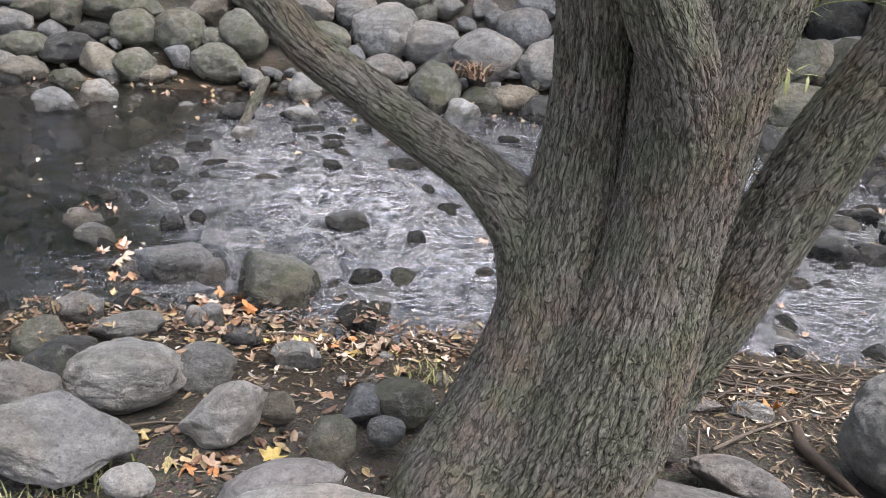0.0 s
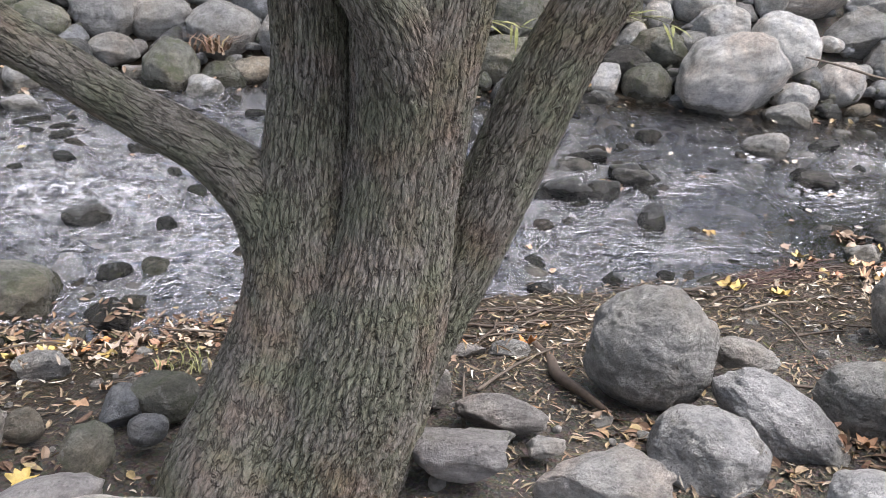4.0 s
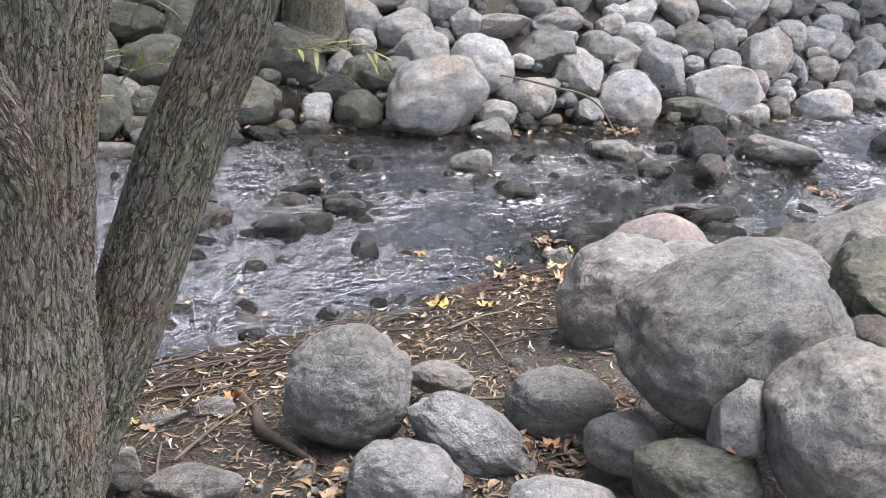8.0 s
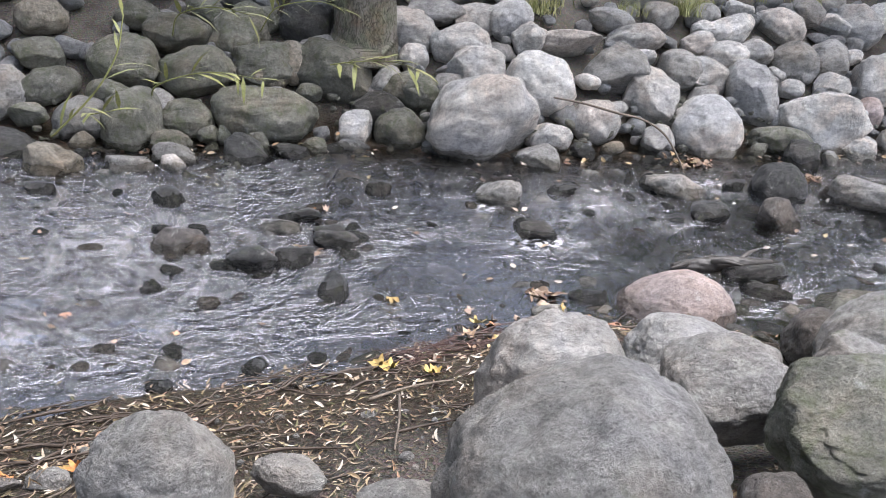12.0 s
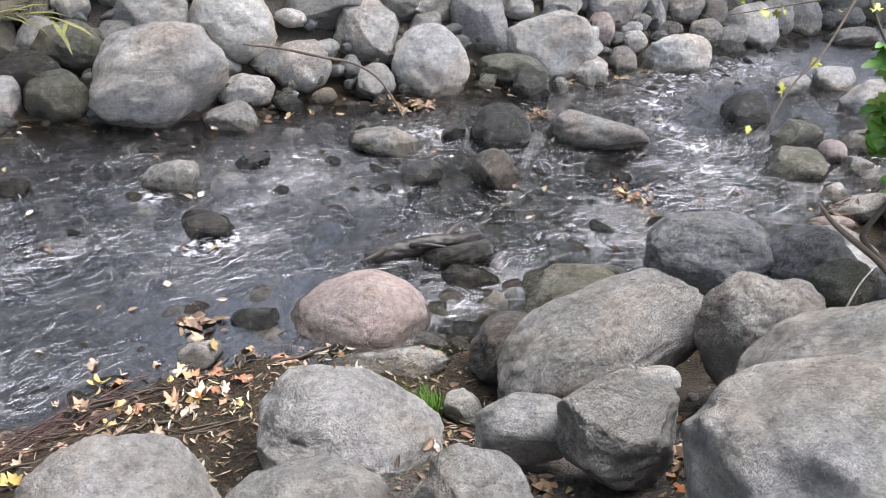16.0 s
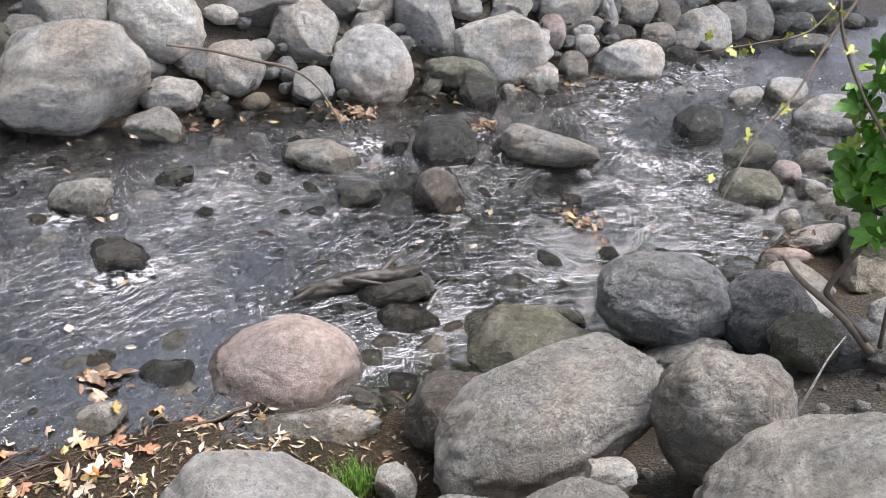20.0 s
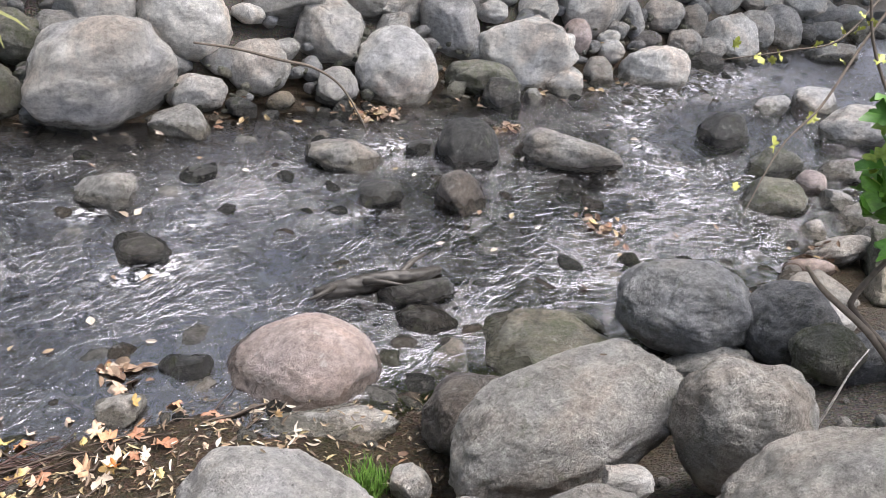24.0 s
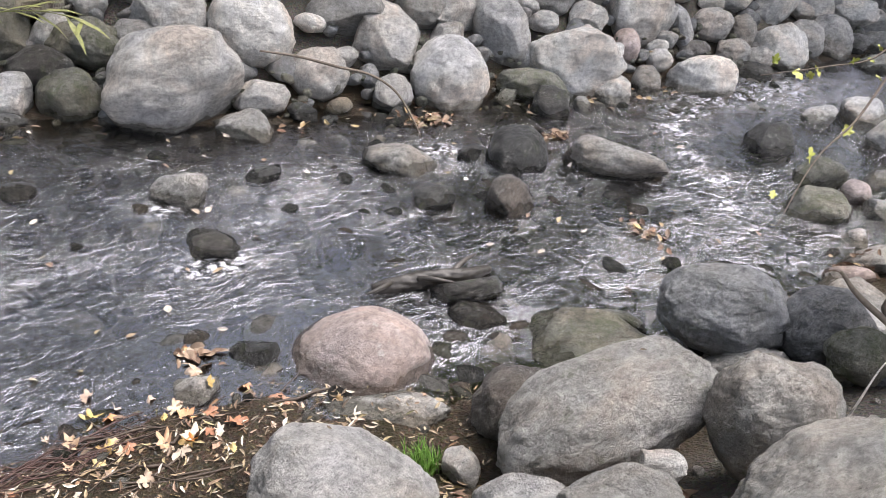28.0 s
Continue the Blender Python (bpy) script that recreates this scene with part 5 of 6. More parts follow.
def maple_mesh(name, curl, material):
    """A five-lobed leaf with a stalk, about one unit across, cupped."""
    rim = []
    for k in range(5):
        a = radians(90 + (k - 2) * 62)
        size = (0.42, 0.52, 0.6, 0.52, 0.42)[k]
        for da, q in ((-24, 0.66), (-12, 0.84), (0, 1.0), (12, 0.84), (24, 0.66)):
            rim.append((size * q * math.cos(a + radians(da)), size * q * math.sin(a + radians(da))))
        rim.append((0.26 * math.cos(a + radians(31)), 0.26 * math.sin(a + radians(31))))
    rim = rim[:-1] + [(0.02, -0.5), (-0.02, -0.5)]
    rim = sorted(rim, key=lambda q: math.atan2(q[1] + 0.02, q[0]))
    fold = random.Random(round(curl * 100))
    v = [(0, 0, 0)] + [(x * (1 - 0.3 * abs(curl)), y, curl * (x * x + 0.6 * y * y) + 0.12 * math.sin(7 * x + 5 * y + curl * 9) + fold.uniform(-0.05, 0.05)) for x, y in rim]
    f = [(0, i + 1, (i + 1) % len(rim) + 1) for i in range(len(rim))]
    return mesh_of(name, v, f, material)


LEAF = [maple_mesh("fallen_leaf", c, MAPLE) for c in (0.5, -0.6, 1.1, 0.15, -1.2, 0.8)]


def lay_leaf(x, y, size, top=1.3):
    at = rest(x, y, top)
    if at is None:
        return
    place, normal = at
    ob = new("fallen_leaf", drop.choice(LEAF))
    n = (normal + Vector((drop.gauss(0, 0.22), drop.gauss(0, 0.22), 0))).normalized()
    ob.matrix_world = Matrix.Translation(place + normal * (0.006 + 0.05 * size)) @ n.to_track_quat("Z", "Y").to_matrix().to_4x4() @ pose(0, 0, 0, 0, 0, drop.uniform(0, 360)) @ Matrix.Diagonal((size, size, size, 1))
    where = "floating on the stream" if place.z < 0.03 and y > shore_near(x) else "on the near bank"
    tagged(ob, f"curled yellow-brown autumn maple leaf {where}", "leaf", "fallen maple leaves")


def cluster(x, y, rx, ry, count, low=0.042, high=0.085, top=1.3):
    for _ in range(count):
        lay_leaf(x + drop.gauss(0, rx), y + drop.gauss(0, ry), drop.uniform(low, high), top)


# x, y, spread along and across, how many: banks and eddies, then leaves caught on stones in the stream
for row in ((-0.75, 2.85, 0.16, 0.07, 22), (-0.25, 2.75, 0.25, 0.06, 34), (-0.35, 1.85, 0.14, 0.08, 16), (-0.65, 2.0, 0.2, 0.12, 12), (0.58, 1.46, 0.14, 0.04, 60), (1.75, 1.72, 0.18, 0.08, 22), (2.25, 1.75, 0.12, 0.1, 16),
            (-1.2, 3.0, 0.25, 0.1, 14), (0.05, 2.4, 0.3, 0.2, 12), (-0.8, 1.55, 0.12, 0.05, 6), (1.5, 2.75, 0.2, 0.1, 10), (2.0, 1.62, 0.22, 0.12, 16),
            (2.7, 3.0, 0.35, 0.08, 12), (3.55, 3.15, 0.2, 0.12, 34), (3.3, 3.4, 0.2, 0.08, 10), (4.4, 2.55, 0.1, 0.08, 6), (4.35, 1.75, 0.15, 0.1, 12), (4.15, 2.2, 0.15, 0.1, 8),
            (2.4, 4.36, 0.07, 0.04, 7), (2.6, 4.98, 0.05, 0.03, 4), (6.3, 3.72, 0.05, 0.12, 9), (5.85, 5.6, 0.12, 0.06, 9), (6.65, 5.1, 0.05, 0.04, 5), (3.59, 3.6, 0.05, 0.05, 6),
            (4.5, 5.75, 0.08, 0.05, 4), (-1.75, 3.9, 0.1, 0.05, 7), (-1.5, 3.5, 0.15, 0.06, 6), (0.35, 4.0, 0.05, 0.03, 4), (-2.6, 6.2, 0.4, 0.15, 12), (-1.4, 6.0, 0.3, 0.2, 10), (7.2, 2.9, 0.1, 0.06, 8),
            (1.9, 3.6, 0.6, 0.3, 9), (0.6, 6.2, 0.2, 0.1, 5)):
    cluster(*row[:4], round(0.6 * row[4]))
# larger pale leaves piled at the edge of the quiet water, and by the tree's foot
for row in ((-0.75, 2.95, 0.1, 0.1, 22), (-0.3, 2.72, 0.22, 0.07, 26), (-1.35, 3.35, 0.12, 0.08, 10), (-0.45, 1.78, 0.1, 0.07, 9), (0.55, 1.44, 0.13, 0.04, 14), (1.25, 2.55, 0.15, 0.1, 8), (2.75, 3.05, 0.15, 0.06, 7), (3.35, 3.2, 0.28, 0.09, 20)):
    cluster(*row, 0.065, 0.1)


def litter(name, count, where, material, label, slim, low, high, top=1.3, anywhere=False):
    """Many small leaves in one mesh, each a bent lens lying on what is under it."""
    vs, fs = [], []
    for _ in range(count):
        x, y = where()
        at = rest(x, y, top, anywhere)
        if at is None:
            continue
        place, normal = at
        s = drop.uniform(low, high)
        n = (normal + Vector((drop.gauss(0, 0.3), drop.gauss(0, 0.3), 0))).normalized()
        m = Matrix.Translation(place + normal * 0.007) @ n.to_track_quat("Z", "Y").to_matrix().to_4x4() @ pose(0, 0, 0, drop.uniform(-25, 25), 0, drop.uniform(0, 360))
        w, bend, side = slim * drop.uniform(0.7, 1.3), drop.uniform(-0.25, 0.45), drop.uniform(-0.18, 0.18)
        k = len(vs)
        for u, q in ((-0.5, 0.12), (-0.32, 0.7), (-0.06, 1.0), (0.22, 0.72), (0.5, 0.02)):
            off, edge = side * (1 - 4 * u * u), drop.uniform(0.85, 1.15)
            for sgn in (-1, 0, 1):
                vs.append(tuple(m @ Vector((s * u, s * (off + 0.5 * w * q * sgn * edge), s * (bend * u * u + 0.22 * abs(sgn) * w * q)))))
        for i in range(4):
            r = k + 3 * i
            fs += [(r, r + 3, r + 4, r + 1), (r + 1, r + 4, r + 5, r + 2)]
    return tagged(new(name, mesh_of(name, vs, fs, material, False)), label, "leaves", kind="stuff")


def near_strip():
    x = drop.uniform(-1.8, 4.2)
    return x, float(shore_near(x)) - abs(drop.gauss(0.05, 0.55))


def wet_flat():
    x = drop.uniform(1.1, 4.1)
    return x, float(shore_near(x)) - drop.uniform(-0.12, 0.6)


def among_boulders():
    a = drop.choice(((2.0, 1.6, 0.25, 0.12), (1.75, 1.85, 0.2, 0.1), (4.35, 1.75, 0.2, 0.12), (0.6, 1.45, 0.2, 0.05), (4.1, 2.3, 0.25, 0.15), (-0.4, 1.85, 0.25, 0.12), (2.3, 1.25, 0.2, 0.1), (1.8, 1.72, 0.2, 0.07), (2.3, 1.72, 0.14, 0.1)))
    return drop.gauss(a[0], a[2]), drop.gauss(a[1], a[3])


def left_edge():
    x = drop.uniform(-1.6, 0.3)
    return x, float(shore_near(x)) + drop.gauss(-0.08, 0.12)


litter("leaf_litter", 800, near_strip, WILLOW, "pale narrow willow leaves strewn over the near bank", 0.2, 0.03, 0.07)
litter("leaf_litter", 420, wet_flat, WILLOW, "pale narrow willow leaves on the wet mud", 0.2, 0.02, 0.06)
litter("leaf_litter", 900, left_edge, BROWN, "tan and orange leaves drifted at the water's edge", 0.4, 0.02, 0.05)
litter("leaf_litter", 950, among_boulders, BROWN, "dry brown leaves packed between the boulders", 0.45, 0.025, 0.065)


def near_bank():
    x = drop.uniform(-2.0, 5.0)
    return x, float(shore_near(x)) - drop.uniform(-0.1, 1.6)


CRUMB = leaf_material("leaf_crumbs", [(0.0, (0.05, 0.04, 0.03)), (0.3, (0.20, 0.15, 0.10)), (0.55, (0.40, 0.32, 0.22)), (0.7, (0.10, 0.10, 0.045)), (0.85, (0.28, 0.17, 0.10)), (1.0, (0.50, 0.45, 0.37))], 0.8, True)
litter("plant_debris", 4200, near_bank, CRUMB, "crumbled leaves and bits of twig on the mud", 0.24, 0.012, 0.05)


litter("plant_debris", 5000, near_bank, CRUMB, "fine crumbs of leaves and bark on the mud", 0.4, 0.008, 0.026)


def by_the_tree():
    return drop.uniform(0.7, 2.3), drop.uniform(1.35, 2.7)


litter("plant_debris", 1700, by_the_tree, CRUMB, "dry stalk fibres and leaf scraps trodden into the mud", 0.13, 0.015, 0.075)


def on_water():
    x = drop.uniform(-2.5, 8)
    return x, drop.uniform(float(shore_near(x)), float(shore_far(x)))


litter("drifting_leaves", 170, on_water, WILLOW, "few pale leaves drifting on the stream", 0.5, 0.03, 0.06, 0.4)


def far_edge():
    x = drop.uniform(-4, 9)
    return x, float(shore_far(x)) + drop.gauss(0.0, 0.14)


litter("leaf_litter", 380, far_edge, BROWN, "brown leaves caught along the far waterline", 0.5, 0.03, 0.07, 0.5)


def clump(x, y, rx, ry, count, label, anywhere=True):
    litter("leaf_clump", count, lambda: (drop.gauss(x, rx), drop.gauss(y, ry)), BROWN, label, 0.55, 0.035, 0.08, 1.4, anywhere)


clump(5.86, 5.62, 0.11, 0.05, 60, "wet red-brown leaves caught under the far boulders")
clump(6.66, 5.1, 0.06, 0.03, 24, "wet orange-brown leaves caught behind a stone")
clump(4.04, 1.52, 0.05, 0.05, 30, "dry orange-brown leaves wedged between blocks", False)
clump(3.83, 1.50, 0.05, 0.04, 26, "dry orange-brown leaves wedged between blocks", False)
clump(4.02, 1.85, 0.05, 0.05, 24, "dry orange-brown leaves wedged between blocks", False)
clump(4.80, 2.02, 0.06, 0.05, 26, "dry orange-brown leaves lying on a boulder's edge", False)
clump(4.45, 1.72, 0.09, 0.06, 40, "dry orange-brown leaves wedged between boulders", False)
clump(4.72, 1.62, 0.06, 0.08, 30, "dry orange-brown leaves wedged between boulders", False)
clump(4.32, 2.05, 0.07, 0.06, 30, "dry orange-brown leaves wedged between boulders", False)
clump(3.12, 1.5, 0.08, 0.08, 34, "dry yellow-brown leaves wedged between boulders", False)
clump(6.3, 3.72, 0.05, 0.10, 24, "wet yellow-brown leaves caught on stones in the stream")
clump(3.6, 3.6, 0.06, 0.05, 20, "wet yellow-brown leaves caught on stones in the stream")
clump(2.42, 4.36, 0.09, 0.04, 20, "wet orange leaves caught on stones in the stream")
clump(0.36, 4.0, 0.06, 0.03, 14, "wet brown leaves caught on a stone in the stream")
clump(7.15, 2.92, 0.08, 0.05, 24, "dry brown leaves caught beside a boulder")


# ---- roots, sticks and plants ----
def on_land(x, y):
    return max(0.0, float(land(x, y)))


def stick(name, points, material, label, category, parent=None, sides=7, step=0.02):
    ob = new(name, limb_mesh(name, points, material, step=step, ridged=False, sides=sides, lumps=0.12, seed=len(bpy.data.objects) % 17))
    if parent is not None:
        ob.parent = parent
        return tagged(ob, label)
    return tagged(ob, label, category)


stick("dead_branch", [(4.75, 6.0, 0.47, 0.007), (5.0, 5.95, 0.43, 0.009), (5.25, 5.82, 0.38, 0.010), (5.45, 5.72, 0.34, 0.009), (5.6, 5.62, 0.24, 0.008), (5.70, 5.52, 0.06, 0.007), (5.74, 5.47, -0.05, 0.006)],
      TWIG, "bare grey branch leaning from the boulders into the stream", "branch")
stump = tagged(new("wood_post"), "weathered broken wooden post leaning among stones", "post")
part("shaft", limb_mesh("shaft", [(-1.54, 5.62, -0.06, 0.035), (-1.47, 5.70, 0.12, 0.034), (-1.397, 5.76, 0.268, 0.028), (-1.38, 5.775, 0.30, 0.012)], BARK, around=0.006, step=0.01, depth=0.006, seed=12), stump)
ROOTS = random.Random(41)
SNAG = leaf_material("wet_driftwood", [(0.0, (0.03, 0.026, 0.021)), (1.0, (0.055, 0.047, 0.038))], 0.5)
log = tagged(new("driftwood"), "dark wet driftwood snag lodged in the stream", "driftwood")
part("trunk", limb_mesh("trunk", [(4.5, 3.78, 0.0, 0.03), (4.62, 3.75, 0.02, 0.04), (4.8, 3.72, 0.035, 0.044), (4.98, 3.69, 0.03, 0.04), (5.15, 3.71, 0.02, 0.02)], SNAG, around=0.008, step=0.012, depth=0.018, seed=21, lumps=0.2), log)
part("branch", limb_mesh("branch", [(4.72, 3.72, 0.05, 0.02), (4.76, 3.66, 0.08, 0.014), (4.86, 3.6, 0.07, 0.008)], SNAG, step=0.02, ridged=False, sides=7), log)
part("branch", limb_mesh("branch", [(4.9, 3.7, 0.05, 0.022), (5.0, 3.74, 0.08, 0.014), (5.12, 3.8, 0.07, 0.007)], SNAG, step=0.02, ridged=False, sides=7), log)
part("branch", limb_mesh("branch", [(4.6, 3.76, 0.04, 0.018), (4.5, 3.7, 0.06, 0.012), (4.42, 3.69, 0.05, 0.005)], SNAG, step=0.02, ridged=False, sides=7), log)
stick("root", [(1.40, 2.62, on_land(1.40, 2.62), 0.02), (1.393, 2.50, 0.105, 0.02), (1.398, 2.382, 0.14, 0.018), (1.35, 2.18, 0.21, 0.021), (1.381, 2.027, 0.24, 0.015), (1.42, 1.90, 0.25, 0.009)], ROOT, "thick dark root curling past a round boulder", "root", sides=12, step=0.01)
for row in (((1.05, 2.12), (1.18, 2.24), (1.30, 2.36), (1.42, 2.43)), ((2.40, 2.745), (2.60, 2.81), (2.804, 2.855)), ((2.53, 2.76), (2.45, 2.5), (2.357, 2.25)), ((0.72, 1.89), (0.92, 1.862), (1.12, 1.845), (1.2, 1.84)),
            ((0.95, 1.90), (0.99, 2.07), (1.044, 2.272)), ((2.0, 2.06), (2.2, 1.95), (2.4, 1.83)), ((0.1, 2.05), (0.25, 2.2), (0.42, 2.28))):
    n = len(row)
    stick("twig", [(x, y, on_land(x, y) + 0.02 + 0.01 * (k % 2), 0.0065 - 0.0035 * k / n) for k, (x, y) in enumerate(row)], TWIG, "dry grey-brown twig lying on the near bank", "twig")


def mat_of_roots(name, count, x0, x1, lift, material, label, thin=0.004, thick=0.013, off=0.35):
    """Thin roots and stalks washed along the shore, joined."""
    vs, fs = [], []
    for _ in range(count):
        x = ROOTS.uniform(x0, x1)
        y = float(shore_near(x)) - abs(ROOTS.gauss(0, off)) + 0.06
        a, length, r = ROOTS.gauss(0.1, 0.35), ROOTS.uniform(0.12, 0.5), ROOTS.uniform(thin, thick)
        bend = ROOTS.uniform(-0.9, 0.9)
        pts = []
        for k in range(7):
            q = k / 6 - 0.5
            px, py = x + length * (q * math.cos(a) - bend * q * q * math.sin(a)), y + length * (q * math.sin(a) + bend * q * q * math.cos(a)) + ROOTS.gauss(0, 0.008)
            pts.append((px, py, on_land(px, py) + lift + ROOTS.uniform(0, 0.02), r * (1.1 - 1.4 * abs(q))))
        k = len(vs)
        for i, (px, py, pz, pr) in enumerate(pts):
            for c in range(4):
                t = c * math.pi / 2 + 0.4
                vs.append((px - math.sin(a) * pr * math.cos(t), py + math.cos(a) * pr * math.cos(t), pz + pr * math.sin(t)))
        for i in range(6):
            for c in range(4):
                fs.append((k + i * 4 + c, k + i * 4 + (c + 1) % 4, k + i * 4 + 4 + (c + 1) % 4, k + i * 4 + 4 + c))
    return tagged(new(name, mesh_of(name, vs, fs, material)), label, "roots", kind="stuff")


RED = leaf_material("red_rootlets", [(0.0, (0.06, 0.034, 0.028)), (1.0, (0.13, 0.062, 0.046))], 0.6)
mat_of_roots("washed_roots", 130, 0.9, 3.9, 0.002, ROOT, "dark wet roots and stalks washed along the muddy shore", 0.002, 0.008)
mat_of_roots("dry_stalks", 45, -1.2, 2.2, 0.006, TWIG, "thin dry stalks scattered over the near bank", 0.002, 0.006, 0.6)
mat_of_roots("root_fringe", 70, 2.6, 3.2, 0.004, RED, "reddish fibrous rootlets trailing at the water's edge", 0.0015, 0.003, 0.08)


def blade_tuft(name, x, y, z, count, height, spread, material, label, category, droop=0.5, width=0.004):
    """A tuft of thin bending blades."""
    vs, fs = [], []
    for _ in range(count):
        a, h = ROOTS.uniform(0, 2 * math.pi), height * ROOTS.uniform(0.5, 1.1)
        bx, by = x + ROOTS.gauss(0, spread), y + ROOTS.gauss(0, spread)
        out = droop * h * ROOTS.uniform(0.3, 1.1)
        k = len(vs)
        for i, q in enumerate((0, 0.4, 0.75, 1.0)):
            px, py, pz = bx + out * q * q * math.cos(a), by + out * q * q * math.sin(a), z + h * (q - 0.35 * droop * q * q)
            w = width * (1 - q) if i else width
            vs += [(px - math.sin(a) * w, py + math.cos(a) * w, pz), (px + math.sin(a) * w, py - math.cos(a) * w, pz)]
        fs += [(k, k + 1, k + 3, k + 2), (k + 2, k + 3, k + 5, k + 4), (k + 4, k + 5, k + 7, k + 6)]
    return tagged(new(name, mesh_of(name, vs, fs, material)), label, category, kind="stuff" if category == "grass" else "")


GRASS = leaf_material("fresh_grass", [(0.0, (0.09, 0.20, 0.03)), (1.0, (0.18, 0.32, 0.06))], 0.5, True)
PALEGRASS = leaf_material("pale_grass", [(0.0, (0.22, 0.25, 0.08)), (1.0, (0.42, 0.40, 0.20))], 0.6, True)
blade_tuft("grass_tuft", 4.14, 2.63, on_land(4.14, 2.63), 230, 0.10, 0.04, GRASS, "small tuft of fresh green grass between stones", "grass")
blade_tuft("grass_tuft", -0.72, 1.58, on_land(-0.72, 1.58), 160, 0.09, 0.08, PALEGRASS, "thin tuft of faded grass on the near bank", "grass", 0.9)
blade_tuft("grass_tuft", 0.11, 2.50, on_land(0.11, 2.5), 70, 0.07, 0.05, PALEGRASS, "thin tuft of faded grass by the tree", "grass", 0.8)
blade_tuft("dry_tuft", 0.05, 6.74, 0.22, 70, 0.24, 0.07, BROWN, "dead reddish-brown plant hanging between boulders", "dead plant", 1.5, 0.012)
for x, y, z, n, h in ((5.13, 7.22, 0.95, 150, 0.3), (5.3, 7.35, 1.0, 90, 0.26), (6.1, 7.2, 0.95, 70, 0.22), (6.68, 7.18, 0.97, 170, 0.32), (6.9, 7.3, 1.02, 110, 0.28), (8.3, 7.4, 1.08, 140, 0.28), (4.4, 7.45, 1.05, 70, 0.24), (7.6, 7.45, 1.1, 90, 0.26), (9.4, 7.2, 1.0, 110, 0.25)):
    blade_tuft("grass_tuft", x, y, z, n, h, 0.08, PALEGRASS, "pale yellow-green grass on top of the far bank", "grass", 1.0, 0.005)

LANCE = leaf_material("lance_leaf", [(0.0, (0.14, 0.17, 0.05)), (0.6, (0.26, 0.27, 0.09)), (1.0, (0.36, 0.32, 0.12))], 0.5, True)


def lance_leaf(tip_size):
    s = tip_size
    v = [(0, 0, 0), (0.3 * s, 0.075 * s, 0.02 * s), (0.3 * s, -0.075 * s, 0.02 * s), (0.65 * s, 0.055 * s, 0), (0.65 * s, -0.055 * s, 0), (s, 0, -0.12 * s)]
    return mesh_of("leaf", v, [(0, 2, 1), (1, 2, 4, 3), (3, 4, 5)], LANCE)


LANCES = [lance_leaf(s) for s in (0.15, 0.21, 0.27)]


def shoot(points, leaves, label):
    """A willow shoot: a thin stem with lance leaves along its outer half."""
    top = tagged(new("willow_shoot"), label, "shoot", "willow shoots of the far bank")
    part("stem", limb_mesh("stem", points, LANCE, step=0.04, ridged=False, sides=5), top)
    row = spline(points, 0.02)
    for k in range(leaves):
        i = int(len(row) * (0.35 + 0.64 * k / max(1, leaves - 1))) - 1
        d = Vector(row[min(i + 1, len(row) - 1)][:3] - row[max(i - 1, 0)][:3]).normalized()
        side = Vector((ROOTS.gauss(0, 1), ROOTS.gauss(0, 0.5), ROOTS.gauss(0, 0.6)))
        ob = part("leaf", ROOTS.choice(LANCES), top)
        ob.matrix_world = Matrix.Translation(Vector(row[i][:3])) @ (d * 0.8 + side * 0.7).to_track_quat("X", "Z").to_matrix().to_4x4()


for pts, n in (([(1.70, 6.75, 0.30, 0.007), (1.76, 6.40, 0.50, 0.006), (2.1, 6.25, 0.62, 0.004), (2.5, 6.2, 0.57, 0.002)], 12), ([(1.25, 6.7, 0.2, 0.006), (1.30, 6.35, 0.30, 0.004), (1.5, 6.25, 0.36, 0.002)], 7),
               ([(1.0, 6.5, 0.1, 0.008), (1.08, 6.1, 0.25, 0.008), (1.35, 6.0, 0.55, 0.007), (1.50, 6.0, 0.80, 0.006), (1.56, 6.05, 1.05, 0.004)], 6), ([(1.9, 7.2, 0.7, 0.007), (1.95, 6.9, 0.92, 0.005), (2.2, 6.75, 1.0, 0.004), (2.5, 6.7, 0.95, 0.002)], 12),
               ([(3.0, 6.95, 0.5, 0.006), (3.2, 6.6, 0.62, 0.005), (3.5, 6.45, 0.66, 0.003), (3.75, 6.4, 0.6, 0.002)], 9), ([(2.6, 7.2, 0.75, 0.006), (2.7, 6.95, 0.98, 0.005), (3.0, 6.85, 1.05, 0.003), (3.2, 6.8, 1.0, 0.002)], 10)):
    shoot(pts, round(1.5 * n), "arching willow shoot with narrow yellow-green leaves")

BROAD = leaf_material("maple_green", [(0.0, (0.07, 0.20, 0.02)), (0.7, (0.14, 0.34, 0.04)), (1.0, (0.34, 0.42, 0.06))], 0.45)
BROADS = [maple_mesh("leaf", c, BROAD) for c in (0.2, -0.3, 0.4)]
sapling = tagged(new("maple_sapling"), "bushy maple sapling with bright green leaves beside the boulders", "sapling")
part("stem", limb_mesh("stem", [(6.35, 1.95, 0.35, 0.022), (6.25, 2.05, 0.7, 0.018), (6.2, 2.15, 1.05, 0.014), (6.25, 2.25, 1.5, 0.009), (6.3, 2.3, 1.8, 0.005)], TWIG, step=0.05, ridged=False, sides=8), sapling)
for k in range(5):
    z = 0.75 + 0.14 * k
    part("branch", limb_mesh("branch", [(6.22, 2.12, z, 0.007), (6.05, 2.12 + 0.03 * k, z + 0.08, 0.005), (5.92, 2.1 + 0.03 * k, z + 0.1, 0.002)], TWIG, step=0.05, ridged=False, sides=5), sapling)
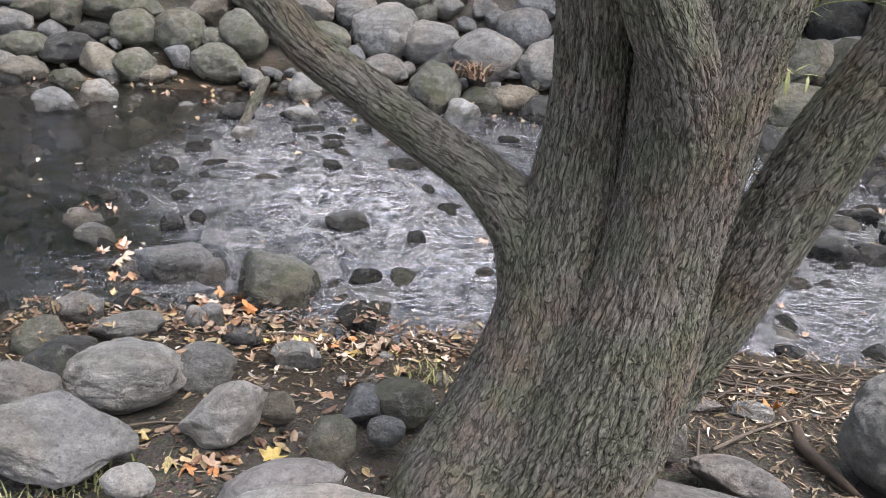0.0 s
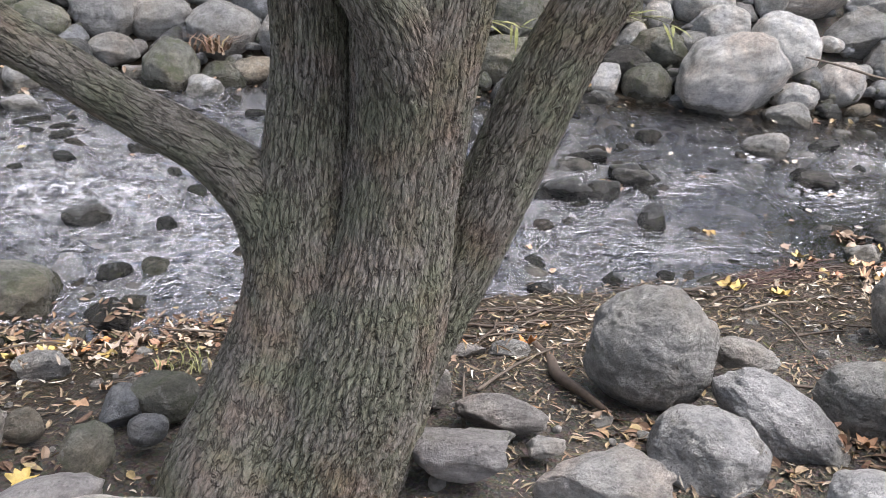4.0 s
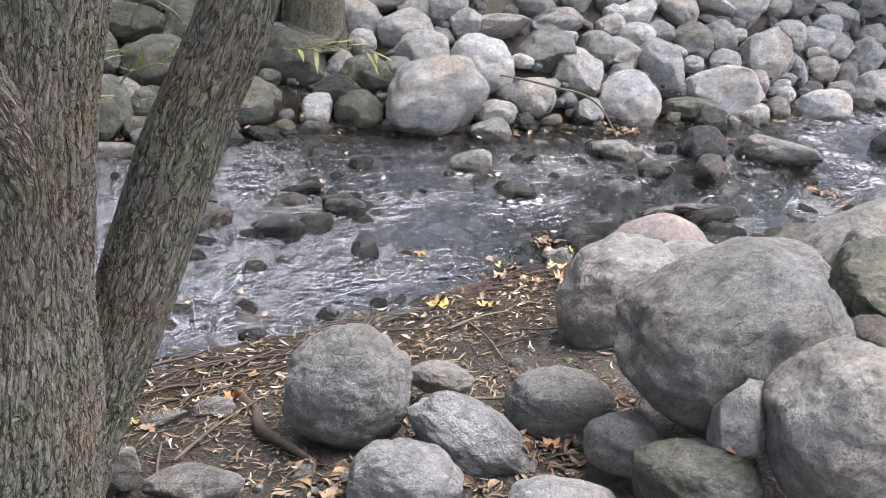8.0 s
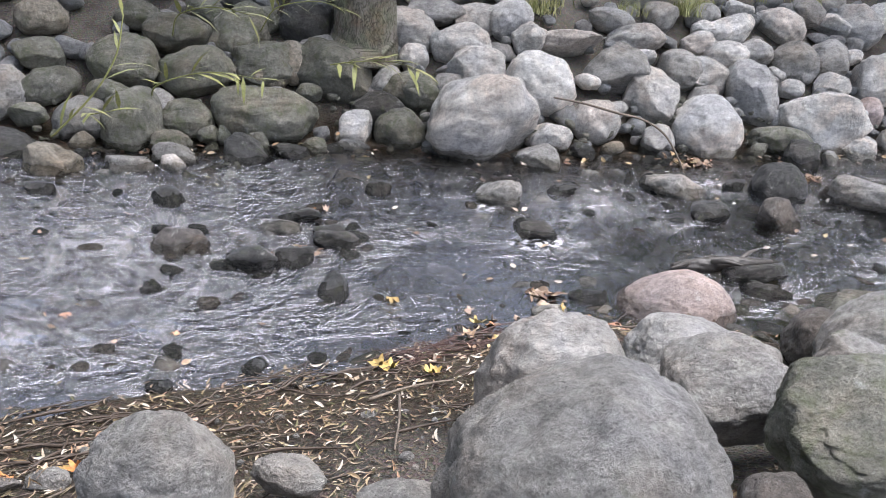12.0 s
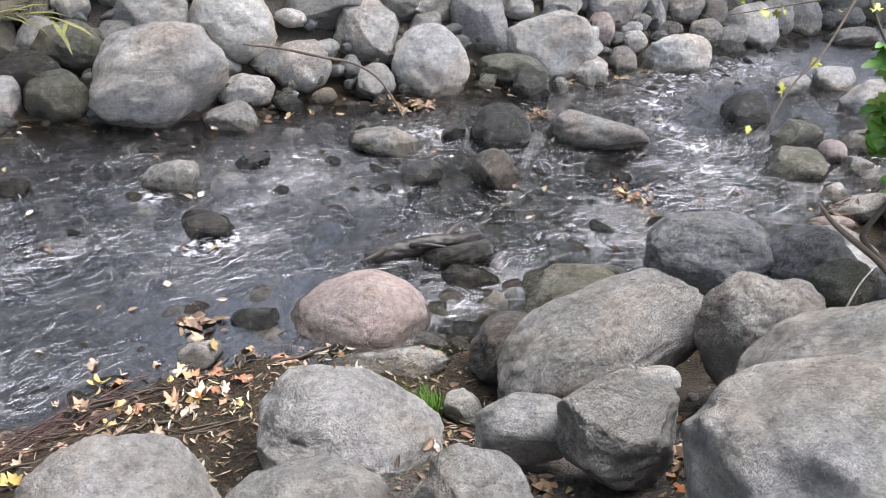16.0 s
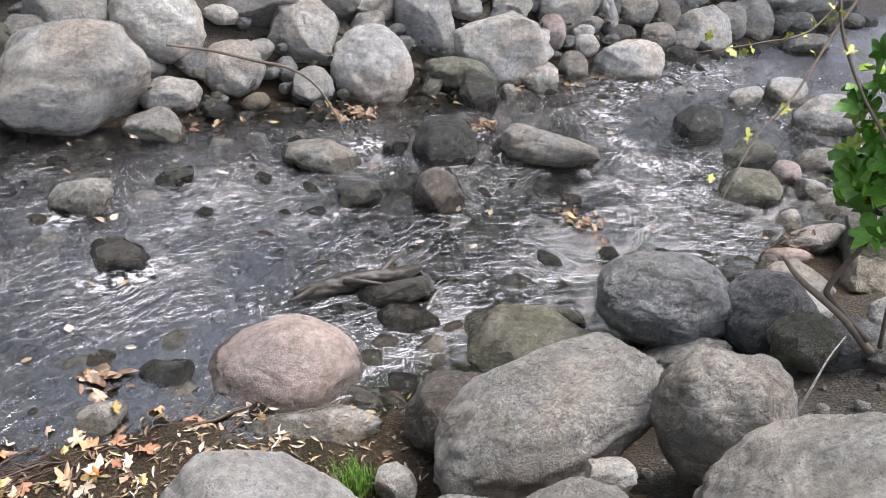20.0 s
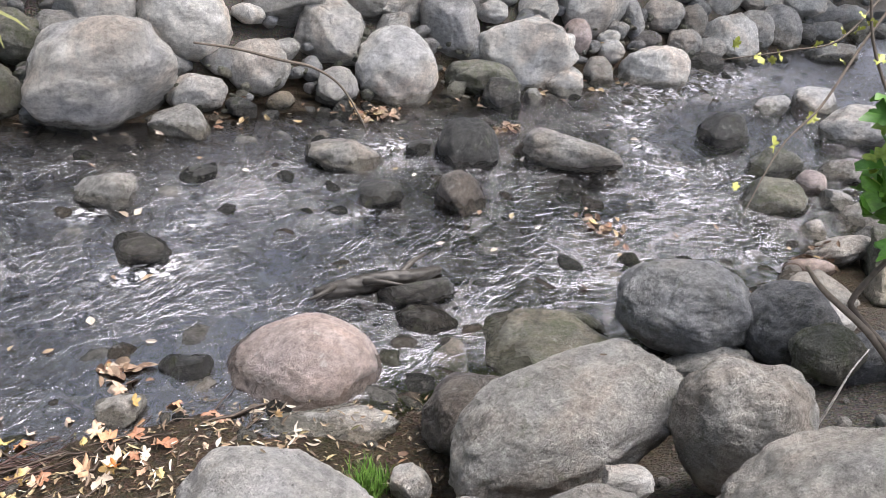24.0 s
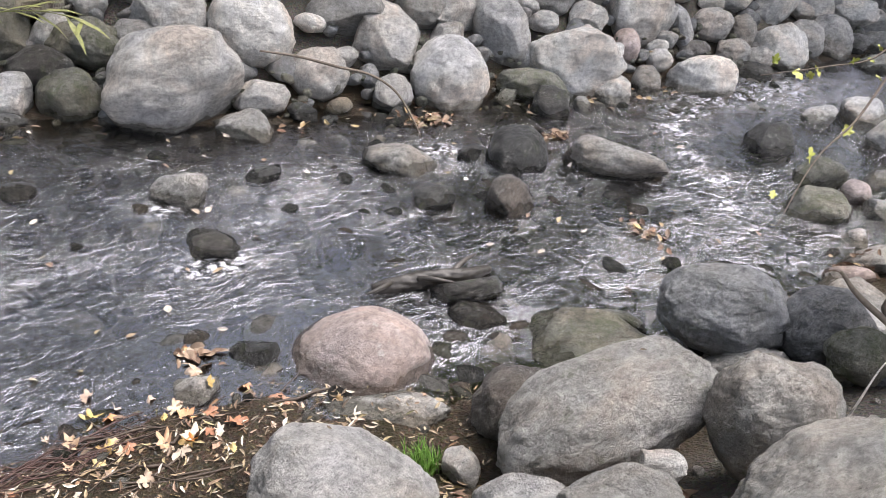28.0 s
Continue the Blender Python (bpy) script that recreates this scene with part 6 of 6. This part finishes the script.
for k in range(120):
    ob = part("leaf", ROOTS.choice(BROADS), sapling)
    s = ROOTS.uniform(0.12, 0.21)
    z = ROOTS.uniform(0.85, 1.6)
    ob.matrix_world = pose(ROOTS.gauss(6.1, 0.11) + 0.25 * abs(z - 1.05), ROOTS.gauss(2.12, 0.12), z, ROOTS.gauss(20, 25), ROOTS.gauss(-15, 25), ROOTS.uniform(0, 360)) @ Matrix.Diagonal((s, s, s, 1))

YELLOW = leaf_material("yellow_green_leaf", [(0.0, (0.42, 0.46, 0.08)), (1.0, (0.58, 0.56, 0.14))], 0.45)
SMALL = [maple_mesh("leaf", c, YELLOW) for c in (0.2, -0.3)]
for pts, n in (([(6.05, 2.45, 1.75, 0.006), (5.976, 2.442, 1.631, 0.006), (5.879, 2.435, 1.522, 0.0055), (5.709, 2.41, 1.314, 0.005), (5.558, 2.419, 1.167, 0.0035), (5.376, 2.37, 0.915, 0.0015)], 5),
               ([(5.93, 2.52, 1.72, 0.006), (5.904, 2.416, 1.525, 0.006), (5.908, 2.275, 1.35, 0.006), (5.937, 2.116, 1.181, 0.007), (5.96, 1.98, 0.9, 0.008), (6.0, 1.9, 0.45, 0.009)], 4),
               ([(6.2, 2.6, 1.62, 0.005), (5.924, 2.55, 1.49, 0.004), (5.725, 2.6, 1.45, 0.003), (5.45, 2.68, 1.41, 0.0015)], 9)):
    sprig = tagged(new("hanging_twig"), "thin bare twig with a few yellow-green leaves", "twig", "twigs over the boulders")
    part("stem", limb_mesh("stem", pts, TWIG, step=0.03, ridged=False, sides=6), sprig)
    row = spline(pts, 0.03)
    for k in range(n):
        p = row[int(len(row) * (0.2 + 0.78 * k / n))]
        ob = part("leaf", ROOTS.choice(SMALL), sprig)
        s = ROOTS.uniform(0.035, 0.06)
        ob.matrix_world = pose(p[0] + ROOTS.gauss(0, 0.03), p[1] + ROOTS.gauss(0, 0.03), p[2] + ROOTS.gauss(0, 0.02), ROOTS.uniform(20, 80), ROOTS.uniform(-30, 30), ROOTS.uniform(0, 360)) @ Matrix.Diagonal((s, s, s, 1))
stick("dead_branch", [(6.02, 1.93, 0.40, 0.02), (5.935, 2.05, 0.52, 0.016), (5.841, 2.21, 0.624, 0.012), (5.808, 2.296, 0.697, 0.007)], TWIG, "bare grey branch rising between the boulders", "branch")
stick("dead_branch", [(6.0, 1.95, 0.45, 0.014), (5.921, 2.098, 0.566, 0.013), (5.93, 2.136, 0.623, 0.013), (6.108, 2.126, 0.795, 0.012), (6.246, 2.089, 0.893, 0.012), (6.5, 2.0, 0.85, 0.01), (6.7, 1.9, 0.5, 0.012)], TWIG, "crooked grey branch arching over the boulders", "branch")
stick("twig", [(5.25, 1.80, 0.52, 0.004), (5.287, 1.802, 0.604, 0.004), (5.355, 1.815, 0.694, 0.003), (5.461, 1.833, 0.735, 0.002)], STONE["w"][0], "pale bleached twig between boulders", "twig")
